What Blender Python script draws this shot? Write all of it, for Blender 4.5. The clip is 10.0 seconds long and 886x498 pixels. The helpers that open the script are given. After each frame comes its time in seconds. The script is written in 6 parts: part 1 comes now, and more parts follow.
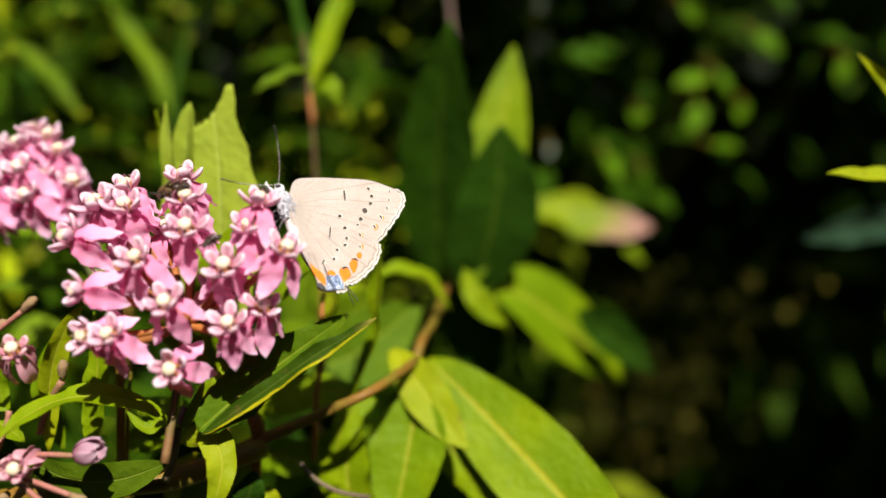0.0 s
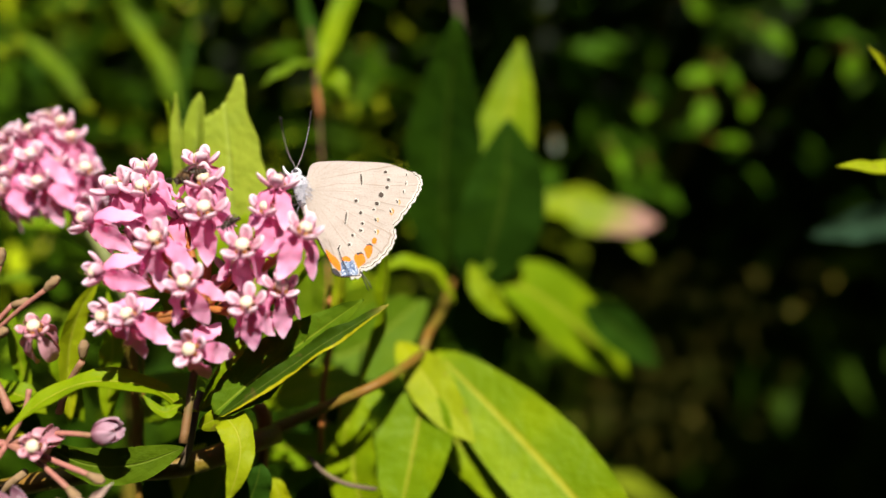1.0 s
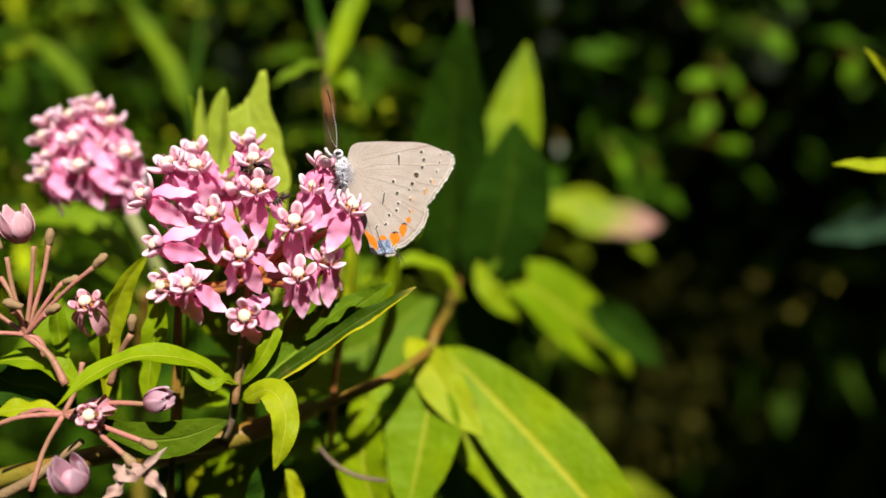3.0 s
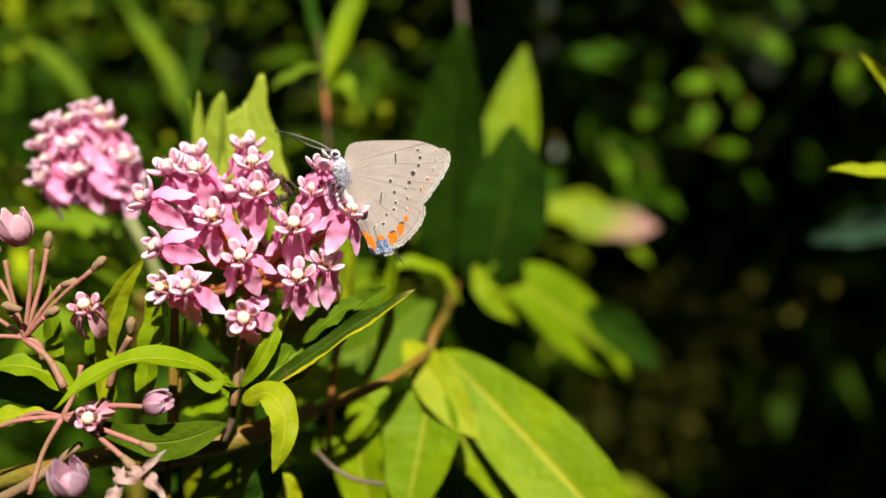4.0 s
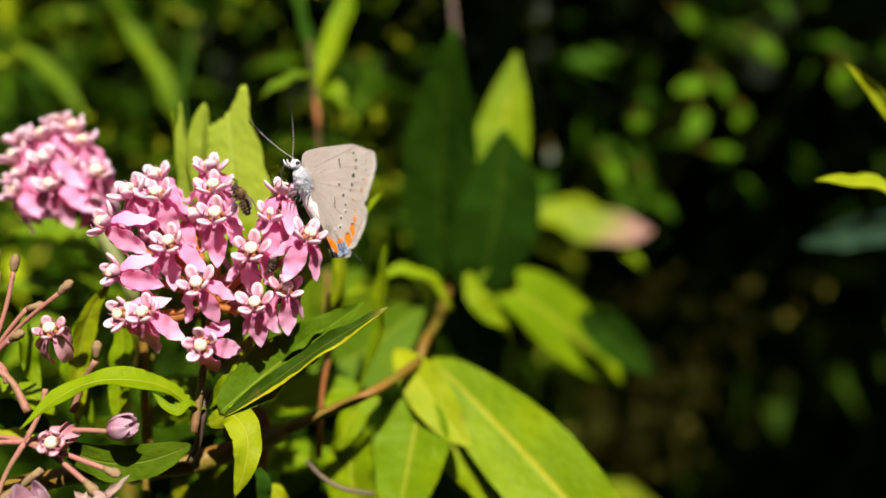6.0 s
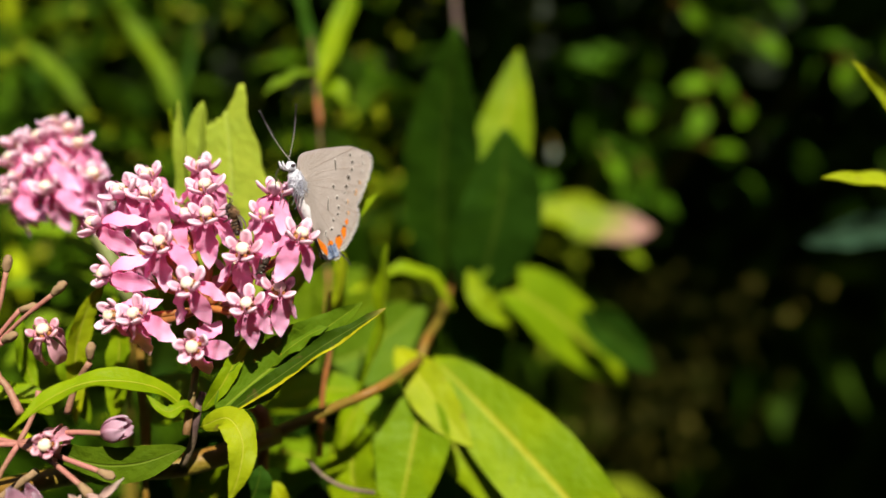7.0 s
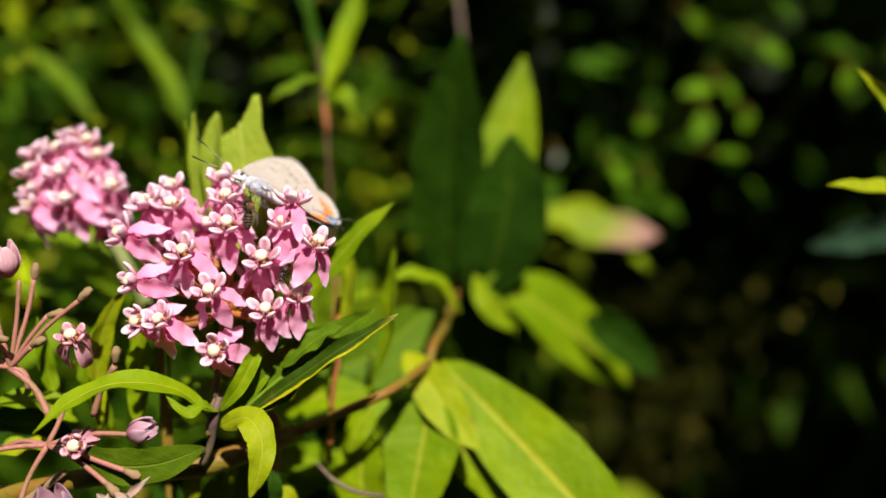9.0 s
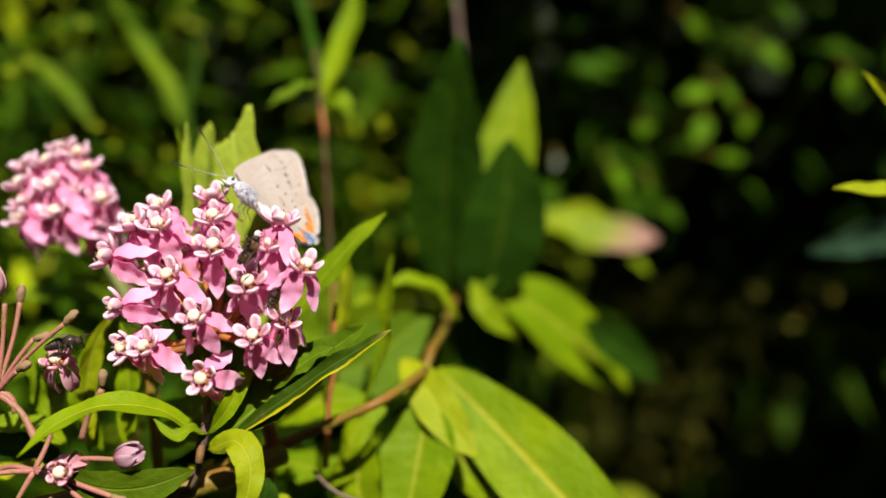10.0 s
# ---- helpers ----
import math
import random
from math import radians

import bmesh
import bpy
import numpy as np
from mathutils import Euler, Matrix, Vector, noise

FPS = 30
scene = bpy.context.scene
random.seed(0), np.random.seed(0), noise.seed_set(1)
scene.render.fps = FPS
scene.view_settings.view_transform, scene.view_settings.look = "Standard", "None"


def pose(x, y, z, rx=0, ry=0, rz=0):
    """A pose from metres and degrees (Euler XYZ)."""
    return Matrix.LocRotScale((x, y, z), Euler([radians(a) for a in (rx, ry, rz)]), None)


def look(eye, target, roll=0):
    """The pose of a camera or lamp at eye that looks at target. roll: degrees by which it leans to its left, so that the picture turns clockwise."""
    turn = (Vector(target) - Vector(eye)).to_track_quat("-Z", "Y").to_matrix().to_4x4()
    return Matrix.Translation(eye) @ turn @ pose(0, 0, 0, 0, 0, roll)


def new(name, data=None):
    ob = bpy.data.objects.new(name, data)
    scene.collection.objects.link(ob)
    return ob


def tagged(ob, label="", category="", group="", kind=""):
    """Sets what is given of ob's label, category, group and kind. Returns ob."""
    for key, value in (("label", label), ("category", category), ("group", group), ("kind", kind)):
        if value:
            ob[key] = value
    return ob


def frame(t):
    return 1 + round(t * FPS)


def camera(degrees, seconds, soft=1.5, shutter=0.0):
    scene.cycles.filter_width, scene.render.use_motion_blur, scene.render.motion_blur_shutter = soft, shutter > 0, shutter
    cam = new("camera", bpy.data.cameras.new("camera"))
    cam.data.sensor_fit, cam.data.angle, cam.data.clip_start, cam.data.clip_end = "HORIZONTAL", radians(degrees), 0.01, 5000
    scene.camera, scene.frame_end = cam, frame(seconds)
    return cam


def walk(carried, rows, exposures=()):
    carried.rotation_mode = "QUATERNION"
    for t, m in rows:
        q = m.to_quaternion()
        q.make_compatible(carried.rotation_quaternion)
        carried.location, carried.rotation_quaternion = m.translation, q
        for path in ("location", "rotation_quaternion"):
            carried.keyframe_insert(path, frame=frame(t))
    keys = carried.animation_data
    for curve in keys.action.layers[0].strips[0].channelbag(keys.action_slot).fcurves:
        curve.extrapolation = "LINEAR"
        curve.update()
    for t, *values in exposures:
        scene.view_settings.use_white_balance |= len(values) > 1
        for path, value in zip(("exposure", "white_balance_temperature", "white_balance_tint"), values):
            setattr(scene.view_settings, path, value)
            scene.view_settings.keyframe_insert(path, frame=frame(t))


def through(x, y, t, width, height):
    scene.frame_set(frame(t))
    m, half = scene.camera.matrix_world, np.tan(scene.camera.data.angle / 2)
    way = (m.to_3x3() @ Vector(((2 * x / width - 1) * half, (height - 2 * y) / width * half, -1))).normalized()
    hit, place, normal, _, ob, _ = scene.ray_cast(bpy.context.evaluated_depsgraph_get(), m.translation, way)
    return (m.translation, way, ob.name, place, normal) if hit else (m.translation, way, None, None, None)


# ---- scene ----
# The garden is laid out in millimetres on axes that lean with the line of sight:
# x to the side, y away over the plants, z up.
SITE = pose(0, 0, 0.62, -12, 0, 0)
AIM = pose(0, 0, 0, 90, 0, 0)


def spot(x, y, z, rx=0, ry=0, rz=0):
    """A pose inside the site, from millimetres and degrees."""
    return pose(x / 1000, y / 1000, z / 1000, rx, ry, rz)


# ---- camera ----
cam = camera(59.75, 10.0, soft=1.6)
cam.data.dof.use_dof = True
cam.data.dof.focus_distance = 0.103
cam.data.dof.aperture_fstop = 7.0
walk(cam, [
    (0, SITE @ spot(2.02, 2.53, 1.78, -0.36, 0.37, -0.13) @ AIM),
    (0.5, SITE @ spot(2.20, 3.18, 1.53, -0.35, 0.38, 0.01) @ AIM),
    (1, SITE @ spot(1.67, 2.46, 1.22, -0.61, 0.15, 0.23) @ AIM),
    (1.5, SITE @ spot(1.54, 0.87, 0.75, -0.57, 0.19, 0.35) @ AIM),
    (2, SITE @ spot(0.87, 0.53, 0.36, -0.50, 0.16, 0.43) @ AIM),
    (2.5, SITE @ spot(0.09, 0.00, 0.20, -0.42, 0.00, 0.35) @ AIM),
    (4, SITE @ spot(0.08, -0.14, 0.15, -0.11, -0.06, 0.04) @ AIM),
    (4.5, SITE @ spot(-0.00, -0.00, -0.00, 0.00, -0.00, -0.00) @ AIM),
    (5, SITE @ spot(0.34, -0.23, 0.39, -0.09, -0.08, -0.19) @ AIM),
    (5.5, SITE @ spot(0.92, 0.04, 0.84, 0.11, 0.14, -0.26) @ AIM),
    (7, SITE @ spot(1.61, 0.28, 1.55, -0.20, -0.00, 0.06) @ AIM),
    (7.5, SITE @ spot(0.73, 0.60, 1.53, -0.23, -0.04, 0.10) @ AIM),
    (8, SITE @ spot(1.09, 0.43, 1.74, -0.12, 0.19, 0.06) @ AIM),
    (8.5, SITE @ spot(0.74, -0.00, 1.42, 0.17, 0.28, 0.17) @ AIM),
    (9, SITE @ spot(0.50, -0.56, 1.40, 0.21, 0.18, 0.17) @ AIM),
    (9.5, SITE @ spot(1.41, -0.30, 1.70, 0.34, 0.21, 0.11) @ AIM),
    (10, SITE @ spot(1.31, -0.17, 2.02, 0.41, 0.29, 0.29) @ AIM)], exposures=[(0.0, 0.72, 6750, 9), (2.5, 0.86, 6750, 9), (5.5, 0.86, 6750, 9), (8.5, 0.76, 6750, 9), (10.0, 0.72, 6750, 9)])

# ---- light ----
SUN_WAY = SITE.to_3x3() @ Vector((0.20, -0.69, 0.70)).normalized()
world = bpy.data.worlds.new("world")
scene.world = world
world.use_nodes = True
wn = world.node_tree.nodes
sky = wn.new("ShaderNodeTexSky")
sky.sky_type, sky.sun_disc = "NISHITA", False
sky.sun_elevation = math.asin(SUN_WAY.z)
sky.sun_rotation = math.atan2(SUN_WAY.x, SUN_WAY.y)
wn["Background"].inputs["Strength"].default_value = 0.07
world.node_tree.links.new(sky.outputs[0], wn["Background"].inputs["Color"])
sun_data = bpy.data.lights.new("sun", "SUN")
sun_data.energy, sun_data.angle, sun_data.color = 5.0, radians(0.53), (1.0, 0.95, 0.86)
sun = new("sun", sun_data)
sun.matrix_world = look(SUN_WAY * 3 + Vector((0, 0, 1)), (0, 0, 1))


# ---- materials ----
class Mat:
    """A node material under construction."""

    def __init__(self, name):
        self.m = bpy.data.materials.new(name)
        self.m.use_nodes = True
        self.t = self.m.node_tree
        self.b = self.t.nodes["Principled BSDF"]
        self.out = self.t.nodes["Material Output"]

    def node(self, kind, **sockets):
        n = self.t.nodes.new(kind)
        for k, v in sockets.items():
            self.put(n.inputs[k.replace("_", " ")], v)
        return n

    def put(self, socket, v):
        if isinstance(v, bpy.types.NodeSocket):
            self.t.links.new(v, socket)
        else:
            socket.default_value = v

    def math(self, op, a, b=0.0, c=0.0):
        n = self.t.nodes.new("ShaderNodeMath")
        n.operation = op
        for s, v in zip(n.inputs, (a, b, c)):
            self.put(s, v)
        return n.outputs[0]

    def mix(self, f, a, b):
        n = self.t.nodes.new("ShaderNodeMix")
        n.data_type = "RGBA"
        self.put(n.inputs[0], f)
        for s, v in ((n.inputs[6], a), (n.inputs[7], b)):
            self.put(s, (*v, 1) if isinstance(v, tuple) and len(v) == 3 else v)
        return n.outputs[2]

    def step(self, v, lo, hi):
        n = self.t.nodes.new("ShaderNodeMapRange")
        n.interpolation_type = "SMOOTHSTEP"
        for s, x in zip(n.inputs, (v, lo, hi, 0.0, 1.0)):
            self.put(s, x)
        return n.outputs[0]

    def noise(self, scale, detail=3.0, vec=None):
        n = self.node("ShaderNodeTexNoise", Scale=scale, Detail=detail)
        self.put(n.inputs["Vector"], vec if vec else self.coords("Object"))
        return n.outputs[0]

    def coords(self, which):
        return self.t.nodes.new("ShaderNodeTexCoord").outputs[which]

    def bump(self, height, strength, distance):
        n = self.node("ShaderNodeBump", Strength=strength, Distance=distance, Height=height)
        self.put(self.b.inputs["Normal"], n.outputs[0])
        return n.outputs[0]

    def finish(self, colour, rough=0.5, through=0.0, through_colour=None, spec=0.5):
        self.put(self.b.inputs["Base Color"], (*colour, 1) if isinstance(colour, tuple) else colour)
        self.put(self.b.inputs["Roughness"], rough)
        self.put(self.b.inputs["Specular IOR Level"], spec)
        if through:
            tr = self.node("ShaderNodeBsdfTranslucent")
            c = through_colour or colour
            self.put(tr.inputs["Color"], (*c, 1) if isinstance(c, tuple) else c)
            mx = self.node("ShaderNodeMixShader")
            self.put(mx.inputs[0], through)
            self.t.links.new(self.b.outputs[0], mx.inputs[1])
            self.t.links.new(tr.outputs[0], mx.inputs[2])
            self.t.links.new(mx.outputs[0], self.out.inputs[0])
        return self.m


def leaf_material(name, base, dark, vein, tip=None, through=0.34, rough=0.5, spots=0.0, ribs=(0.010, 0.042), tip_from=0.78, rim=None, spec=0.1):
    """A leaf blade: midrib and side veins along its own length, mottling, fine relief."""
    k = Mat(name)
    uv = k.t.nodes.new("ShaderNodeSeparateXYZ")
    k.put(uv.inputs[0], k.coords("UV"))
    u, v = uv.outputs[0], uv.outputs[1]
    side = k.math("ABSOLUTE", k.math("SUBTRACT", u, 0.5))
    rib = k.math("SUBTRACT", 1.0, k.step(side, *ribs))
    wave = k.math("SINE", k.math("SUBTRACT", k.math("MULTIPLY", v, 95.0), k.math("MULTIPLY", side, 70.0)))
    veins = k.math("MULTIPLY", k.step(wave, 0.80, 1.0), 0.15)
    lines = k.math("MAXIMUM", rib, veins)
    rnd = k.t.nodes.new("ShaderNodeObjectInfo").outputs["Random"]
    mottle = k.step(k.math("ADD", k.noise(95.0), k.math("MULTIPLY", k.math("SUBTRACT", rnd, 0.5), 0.25)), 0.35, 0.68)
    col = k.mix(mottle, dark, base)
    col = k.mix(k.math("MULTIPLY", k.noise(900.0), 0.35), col, dark)
    col = k.mix(k.math("MULTIPLY", k.step(k.noise(330.0, 3.0), 0.5, 0.72), 0.28), col, (dark[0] * 0.7, dark[1] * 0.75, dark[2]))
    if tip:
        col = k.mix(k.step(k.math("ADD", v, k.math("MULTIPLY", k.noise(120.0), 0.5)), tip_from, tip_from + 0.35), col, tip)
    # Bright stripe along one edge, painted as sunlight on it.
    if rim:
        col = k.mix(k.step(k.math("ADD", u, k.math("MULTIPLY", k.noise(240.0), 0.35)), 1.0, 1.08), col, rim)
    if spots:
        col = k.mix(k.math("MULTIPLY", k.step(k.noise(420.0, 2.0), 0.66, 0.72), spots), col, (0.16, 0.09, 0.03))
    col = k.mix(k.math("MULTIPLY", lines, 0.6), col, vein)
    k.bump(k.math("ADD", k.math("MULTIPLY", lines, -0.5), k.math("ADD", k.math("MULTIPLY", k.noise(230.0, 2.0), 2.2), k.noise(800.0))), 0.45, 0.0006)
    return k.finish(col, rough, through, k.mix(0.5, col, (base[0] * 1.5, base[1] * 1.35, base[2] * 0.5)), spec=spec)


def stem_material(name, a, b, rough=0.5):
    k = Mat(name)
    col = k.mix(k.step(k.noise(160.0), 0.35, 0.65), a, b)
    col = k.mix(k.math("MULTIPLY", k.step(k.noise(1500.0, 2.0), 0.55, 0.75), 0.4), col, (a[0] * 0.5, a[1] * 0.5, a[2] * 0.5))
    k.bump(k.noise(1600.0), 0.4, 0.0004)
    return k.finish(col, rough, spec=0.22)


def petal_material(name, a, b, through=0.25, spots=0.15, tint=None):
    k = Mat(name)
    rnd = k.t.nodes.new("ShaderNodeObjectInfo").outputs["Random"]
    uv = k.t.nodes.new("ShaderNodeSeparateXYZ")
    k.put(uv.inputs[0], k.coords("UV"))
    streak = k.step(k.math("SINE", k.math("MULTIPLY", uv.outputs[0], 42.0)), 0.3, 1.0)
    f = k.math("ADD", k.math("MULTIPLY", k.noise(420.0), 0.6), k.math("ADD", k.math("MULTIPLY", rnd, 0.35), k.math("MULTIPLY", streak, 0.08)))
    col = k.mix(k.step(f, 0.2, 0.8), a, b)
    col = k.mix(k.step(uv.outputs[1], 0.75, 1.1), col, (min(1, b[0] * 1.1), min(1, b[1] * 1.35), min(1, b[2] * 1.25)))
    if tint:
        col = k.mix(k.step(uv.outputs[1], 0.05, 0.7), tint, col)
    if spots:
        col = k.mix(k.math("MULTIPLY", k.step(k.noise(1700.0, 1.0), 0.72, 0.76), spots), col, (0.25, 0.04, 0.08))
    k.bump(k.math("ADD", k.noise(2200.0), k.math("MULTIPLY", streak, 0.5)), 0.25, 0.0003)
    return k.finish(col, 0.5, through, k.mix(0.6, col, (0.98, a[1] * 0.85, a[2] * 0.95)) if tint else None, spec=0.25)


LEAF = leaf_material("fresh_leaf", (0.235, 0.325, 0.003), (0.14, 0.235, 0.003), (0.42, 0.40, 0.035))
LEAF_BROAD = leaf_material("broad_fresh_leaf", (0.235, 0.325, 0.003), (0.15, 0.245, 0.003), (0.50, 0.44, 0.03), ribs=(0.012, 0.055))
LEAF_PALE = leaf_material("pale_young_leaf", (0.37, 0.45, 0.045), (0.30, 0.385, 0.035), (0.44, 0.53, 0.10), through=0.35)
LEAF_MID = leaf_material("mid_green_leaf", (0.14, 0.22, 0.004), (0.08, 0.15, 0.004), (0.22, 0.29, 0.02), through=0.25, rough=0.6)
LEAF_YELLOW = leaf_material("yellowing_leaf", (0.40, 0.42, 0.006), (0.26, 0.32, 0.006), (0.44, 0.44, 0.05), spots=0.5)
# Leaf green darkened so that the shade sits in the colour.
LEAF_SHADED = leaf_material("shaded_green_leaf", (0.027, 0.072, 0.003), (0.017, 0.050, 0.003), (0.06, 0.10, 0.008), through=0.08, rough=0.65, spec=0.05)
# Deep green taken down further to carry the shade it lies in.
LEAF_DIMMED = leaf_material("shade_dimmed_leaf", (0.075, 0.125, 0.004), (0.045, 0.085, 0.003), (0.15, 0.20, 0.02), through=0.15, rough=0.6, spec=0.06)
LEAF_BLUE = leaf_material("blue_green_leaf", (0.045, 0.10, 0.055), (0.03, 0.07, 0.04), (0.09, 0.14, 0.07), through=0.1)
LEAF_PINK = leaf_material("pink_tipped_leaf", (0.25, 0.32, 0.004), (0.16, 0.24, 0.004), (0.4, 0.4, 0.1), tip=(0.38, 0.20, 0.17))
# Dry tip; base darkened as shaded, yellow rim brightened as the sunlit edge.
LEAF_TIP = leaf_material("dry_tipped_leaf", (0.065, 0.12, 0.004), (0.035, 0.075, 0.003), (0.16, 0.21, 0.03), tip=(0.62, 0.50, 0.10), spots=0.4, tip_from=0.98, rim=(0.48, 0.45, 0.012))
LEAF_HEDGE = leaf_material("hedge_leaf_blade", (0.10, 0.21, 0.004), (0.055, 0.13, 0.003), (0.15, 0.24, 0.01), through=0.25, rough=0.6, spec=0.05)
# Pale grey-green imitates the white gloss glint of two hedge leaves.
LEAF_GLINT = leaf_material("painted_glint_leaf", (0.40, 0.46, 0.36), (0.28, 0.34, 0.25), (0.5, 0.55, 0.45), through=0.2, rough=0.4)
STEM = stem_material("brown_green_stem", (0.19, 0.095, 0.016), (0.16, 0.13, 0.016))
STEM_OLIVE = stem_material("olive_green_stem", (0.17, 0.19, 0.06), (0.13, 0.15, 0.05))
STEM_RED = stem_material("reddish_stem", (0.34, 0.12, 0.03), (0.22, 0.09, 0.03))
STEM_BROWN = stem_material("thin_brown_stem", (0.11, 0.055, 0.025), (0.08, 0.05, 0.02))
STALK = stem_material("dull_red_green_stalk", (0.17, 0.09, 0.035), (0.11, 0.10, 0.03), 0.6)
STEM_PINK = stem_material("dusky_pink_stalk", (0.34, 0.135, 0.11), (0.26, 0.14, 0.08))
STEM_DARK = stem_material("dark_purple_stem", (0.10, 0.06, 0.06), (0.14, 0.10, 0.06))
STRAW = stem_material("dry_straw", (0.26, 0.17, 0.09), (0.16, 0.10, 0.05), 0.85)
PETAL = petal_material("pink_petal", (0.98, 0.49, 0.75), (0.99, 0.67, 0.87), 0.5, tint=(0.97, 0.39, 0.64))
HOOD = petal_material("pale_pink_hood", (0.77, 0.47, 0.60), (0.83, 0.60, 0.71), 0.28, 0.0, tint=(0.58, 0.25, 0.36))
WILT = petal_material("withered_pink_petal", (0.70, 0.29, 0.38), (0.80, 0.44, 0.52), 0.3, 0.5)
FADED = petal_material("faded_beige_petal", (0.38, 0.23, 0.20), (0.48, 0.33, 0.28), 0.25, 0.4)
LILAC = petal_material("lilac_bud", (0.40, 0.22, 0.29), (0.56, 0.36, 0.46), 0.25, 0.3, tint=(0.40, 0.16, 0.22))
ROSE = petal_material("rose_bud", (0.74, 0.40, 0.50), (0.86, 0.60, 0.68), 0.3, 0.3, tint=(0.62, 0.26, 0.36))
KNOB = petal_material("cream_knob", (0.74, 0.64, 0.44), (0.78, 0.71, 0.55), 0.1, 0.0)
ANTHER = stem_material("brown_anther", (0.36, 0.16, 0.045), (0.26, 0.10, 0.03))


def wing_material(name, a, b):
    k = Mat(name)
    uv = k.t.nodes.new("ShaderNodeSeparateXYZ")
    k.put(uv.inputs[0], k.coords("UV"))
    ang, rad = uv.outputs[0], uv.outputs[1]
    vein = k.step(k.math("SINE", k.math("ADD", k.math("MULTIPLY", ang, 84.0), k.math("MULTIPLY", k.noise(150.0), 2.2))), 0.94, 1.0)
    scales = k.noise(5200.0, 2.0)
    col = k.mix(k.step(k.noise(260.0), 0.3, 0.7), a, b)
    col = k.mix(k.math("MULTIPLY", k.step(scales, 0.45, 0.7), 0.35), col, (a[0] * 0.72, a[1] * 0.66, a[2] * 0.6))
    col = k.mix(k.math("MULTIPLY", k.math("MULTIPLY", vein, k.step(k.noise(330.0), 0.3, 0.6)), 0.42), col, (0.25, 0.17, 0.11))
    col = k.mix(k.math("MULTIPLY", k.step(k.noise(900.0, 4.0), 0.5, 0.75), 0.3), col, (0.42, 0.33, 0.27))
    col = k.mix(k.math("MULTIPLY", k.step(rad, 0.32, 0.0), 0.25), col, (0.30, 0.25, 0.20))
    ray = k.t.nodes.new("ShaderNodeCombineXYZ")
    k.put(ray.inputs[0], k.math("MULTIPLY", ang, 110.0))
    k.put(ray.inputs[1], k.math("MULTIPLY", rad, 5.0))
    streaks = k.step(k.noise(1.0, 3.0, ray.outputs[0]), 0.55, 0.72)
    col = k.mix(k.math("MULTIPLY", k.math("MULTIPLY", streaks, k.step(rad, 0.15, 0.5)), 0.40), col, (0.24, 0.18, 0.14))
    k.bump(k.math("ADD", scales, k.math("MULTIPLY", vein, 0.8)), 0.35, 0.0001)
    return k.finish(col, 0.6, 0.12, spec=0.25)


WING = wing_material("sandy_grey_wing_scales", (0.45, 0.382, 0.345), (0.50, 0.432, 0.398))
SKIN = stem_material("grey_thorax_skin", (0.72, 0.72, 0.78), (0.56, 0.56, 0.62), 0.8)
FUR = stem_material("silver_grey_fur", (0.80, 0.80, 0.86), (0.60, 0.60, 0.68), 0.8)
BLACK = stem_material("black_scales", (0.03, 0.025, 0.03), (0.05, 0.04, 0.045), 0.45)
SPOT = stem_material("dark_brown_scales", (0.045, 0.032, 0.028), (0.07, 0.05, 0.04), 0.7)
EDGE = stem_material("brown_edge_scales", (0.22, 0.16, 0.12), (0.30, 0.22, 0.17), 0.6)
ORANGE = stem_material("orange_scales", (0.70, 0.17, 0.008), (0.76, 0.22, 0.012), 0.7)
PALE_ORANGE = stem_material("faded_orange_scales", (0.55, 0.25, 0.07), (0.58, 0.34, 0.16), 0.7)
kb = Mat("dusty_blue_scales")
dust = kb.mix(kb.step(kb.noise(2600.0, 2.0), 0.35, 0.65), (0.07, 0.11, 0.22), (0.24, 0.31, 0.46))
BLUE = kb.finish(kb.mix(kb.step(kb.noise(5200.0, 2.0), 0.58, 0.68), dust, (0.62, 0.64, 0.70)), 0.6, spec=0.2)
WHITE = stem_material("white_fringe", (0.66, 0.62, 0.57), (0.48, 0.44, 0.40), 0.7)
BELLY = stem_material('grey_brown_belly', (0.78, 0.76, 0.78), (0.62, 0.58, 0.58), 0.8)
LEGS = stem_material("grey_ringed_legs", (0.30, 0.29, 0.31), (0.08, 0.07, 0.08), 0.6)
BEE_FUR = stem_material("tawny_bee_fur", (0.20, 0.105, 0.05), (0.09, 0.05, 0.025), 0.85)
BEE_DARK = stem_material("glossy_dark_shell", (0.03, 0.022, 0.018), (0.05, 0.035, 0.025), 0.25)
bw = Mat("clear_wing")
BEE_WING = bw.finish((0.35, 0.30, 0.25), 0.25, 0.6)

g = Mat("leaf_litter_soil")
soil = g.mix(g.step(g.noise(9.0, 6.0), 0.35, 0.65), (0.05, 0.035, 0.02), (0.11, 0.075, 0.035))
soil = g.mix(g.step(g.noise(70.0, 4.0), 0.5, 0.7), soil, (0.17, 0.12, 0.05))
soil = g.mix(g.step(g.noise(1.3, 5.0), 0.36, 0.5), soil, g.mix(g.noise(55.0, 5.0), (0.03, 0.06, 0.01), (0.09, 0.14, 0.025)))
g.bump(g.noise(60.0, 6.0), 0.8, 0.02)
SOIL = g.finish(soil, 0.9)


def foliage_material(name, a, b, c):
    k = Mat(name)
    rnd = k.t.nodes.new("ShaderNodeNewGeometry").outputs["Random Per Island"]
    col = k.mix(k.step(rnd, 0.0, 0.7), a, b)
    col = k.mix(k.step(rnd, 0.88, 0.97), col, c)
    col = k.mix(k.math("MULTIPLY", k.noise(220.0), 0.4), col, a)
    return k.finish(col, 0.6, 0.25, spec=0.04)


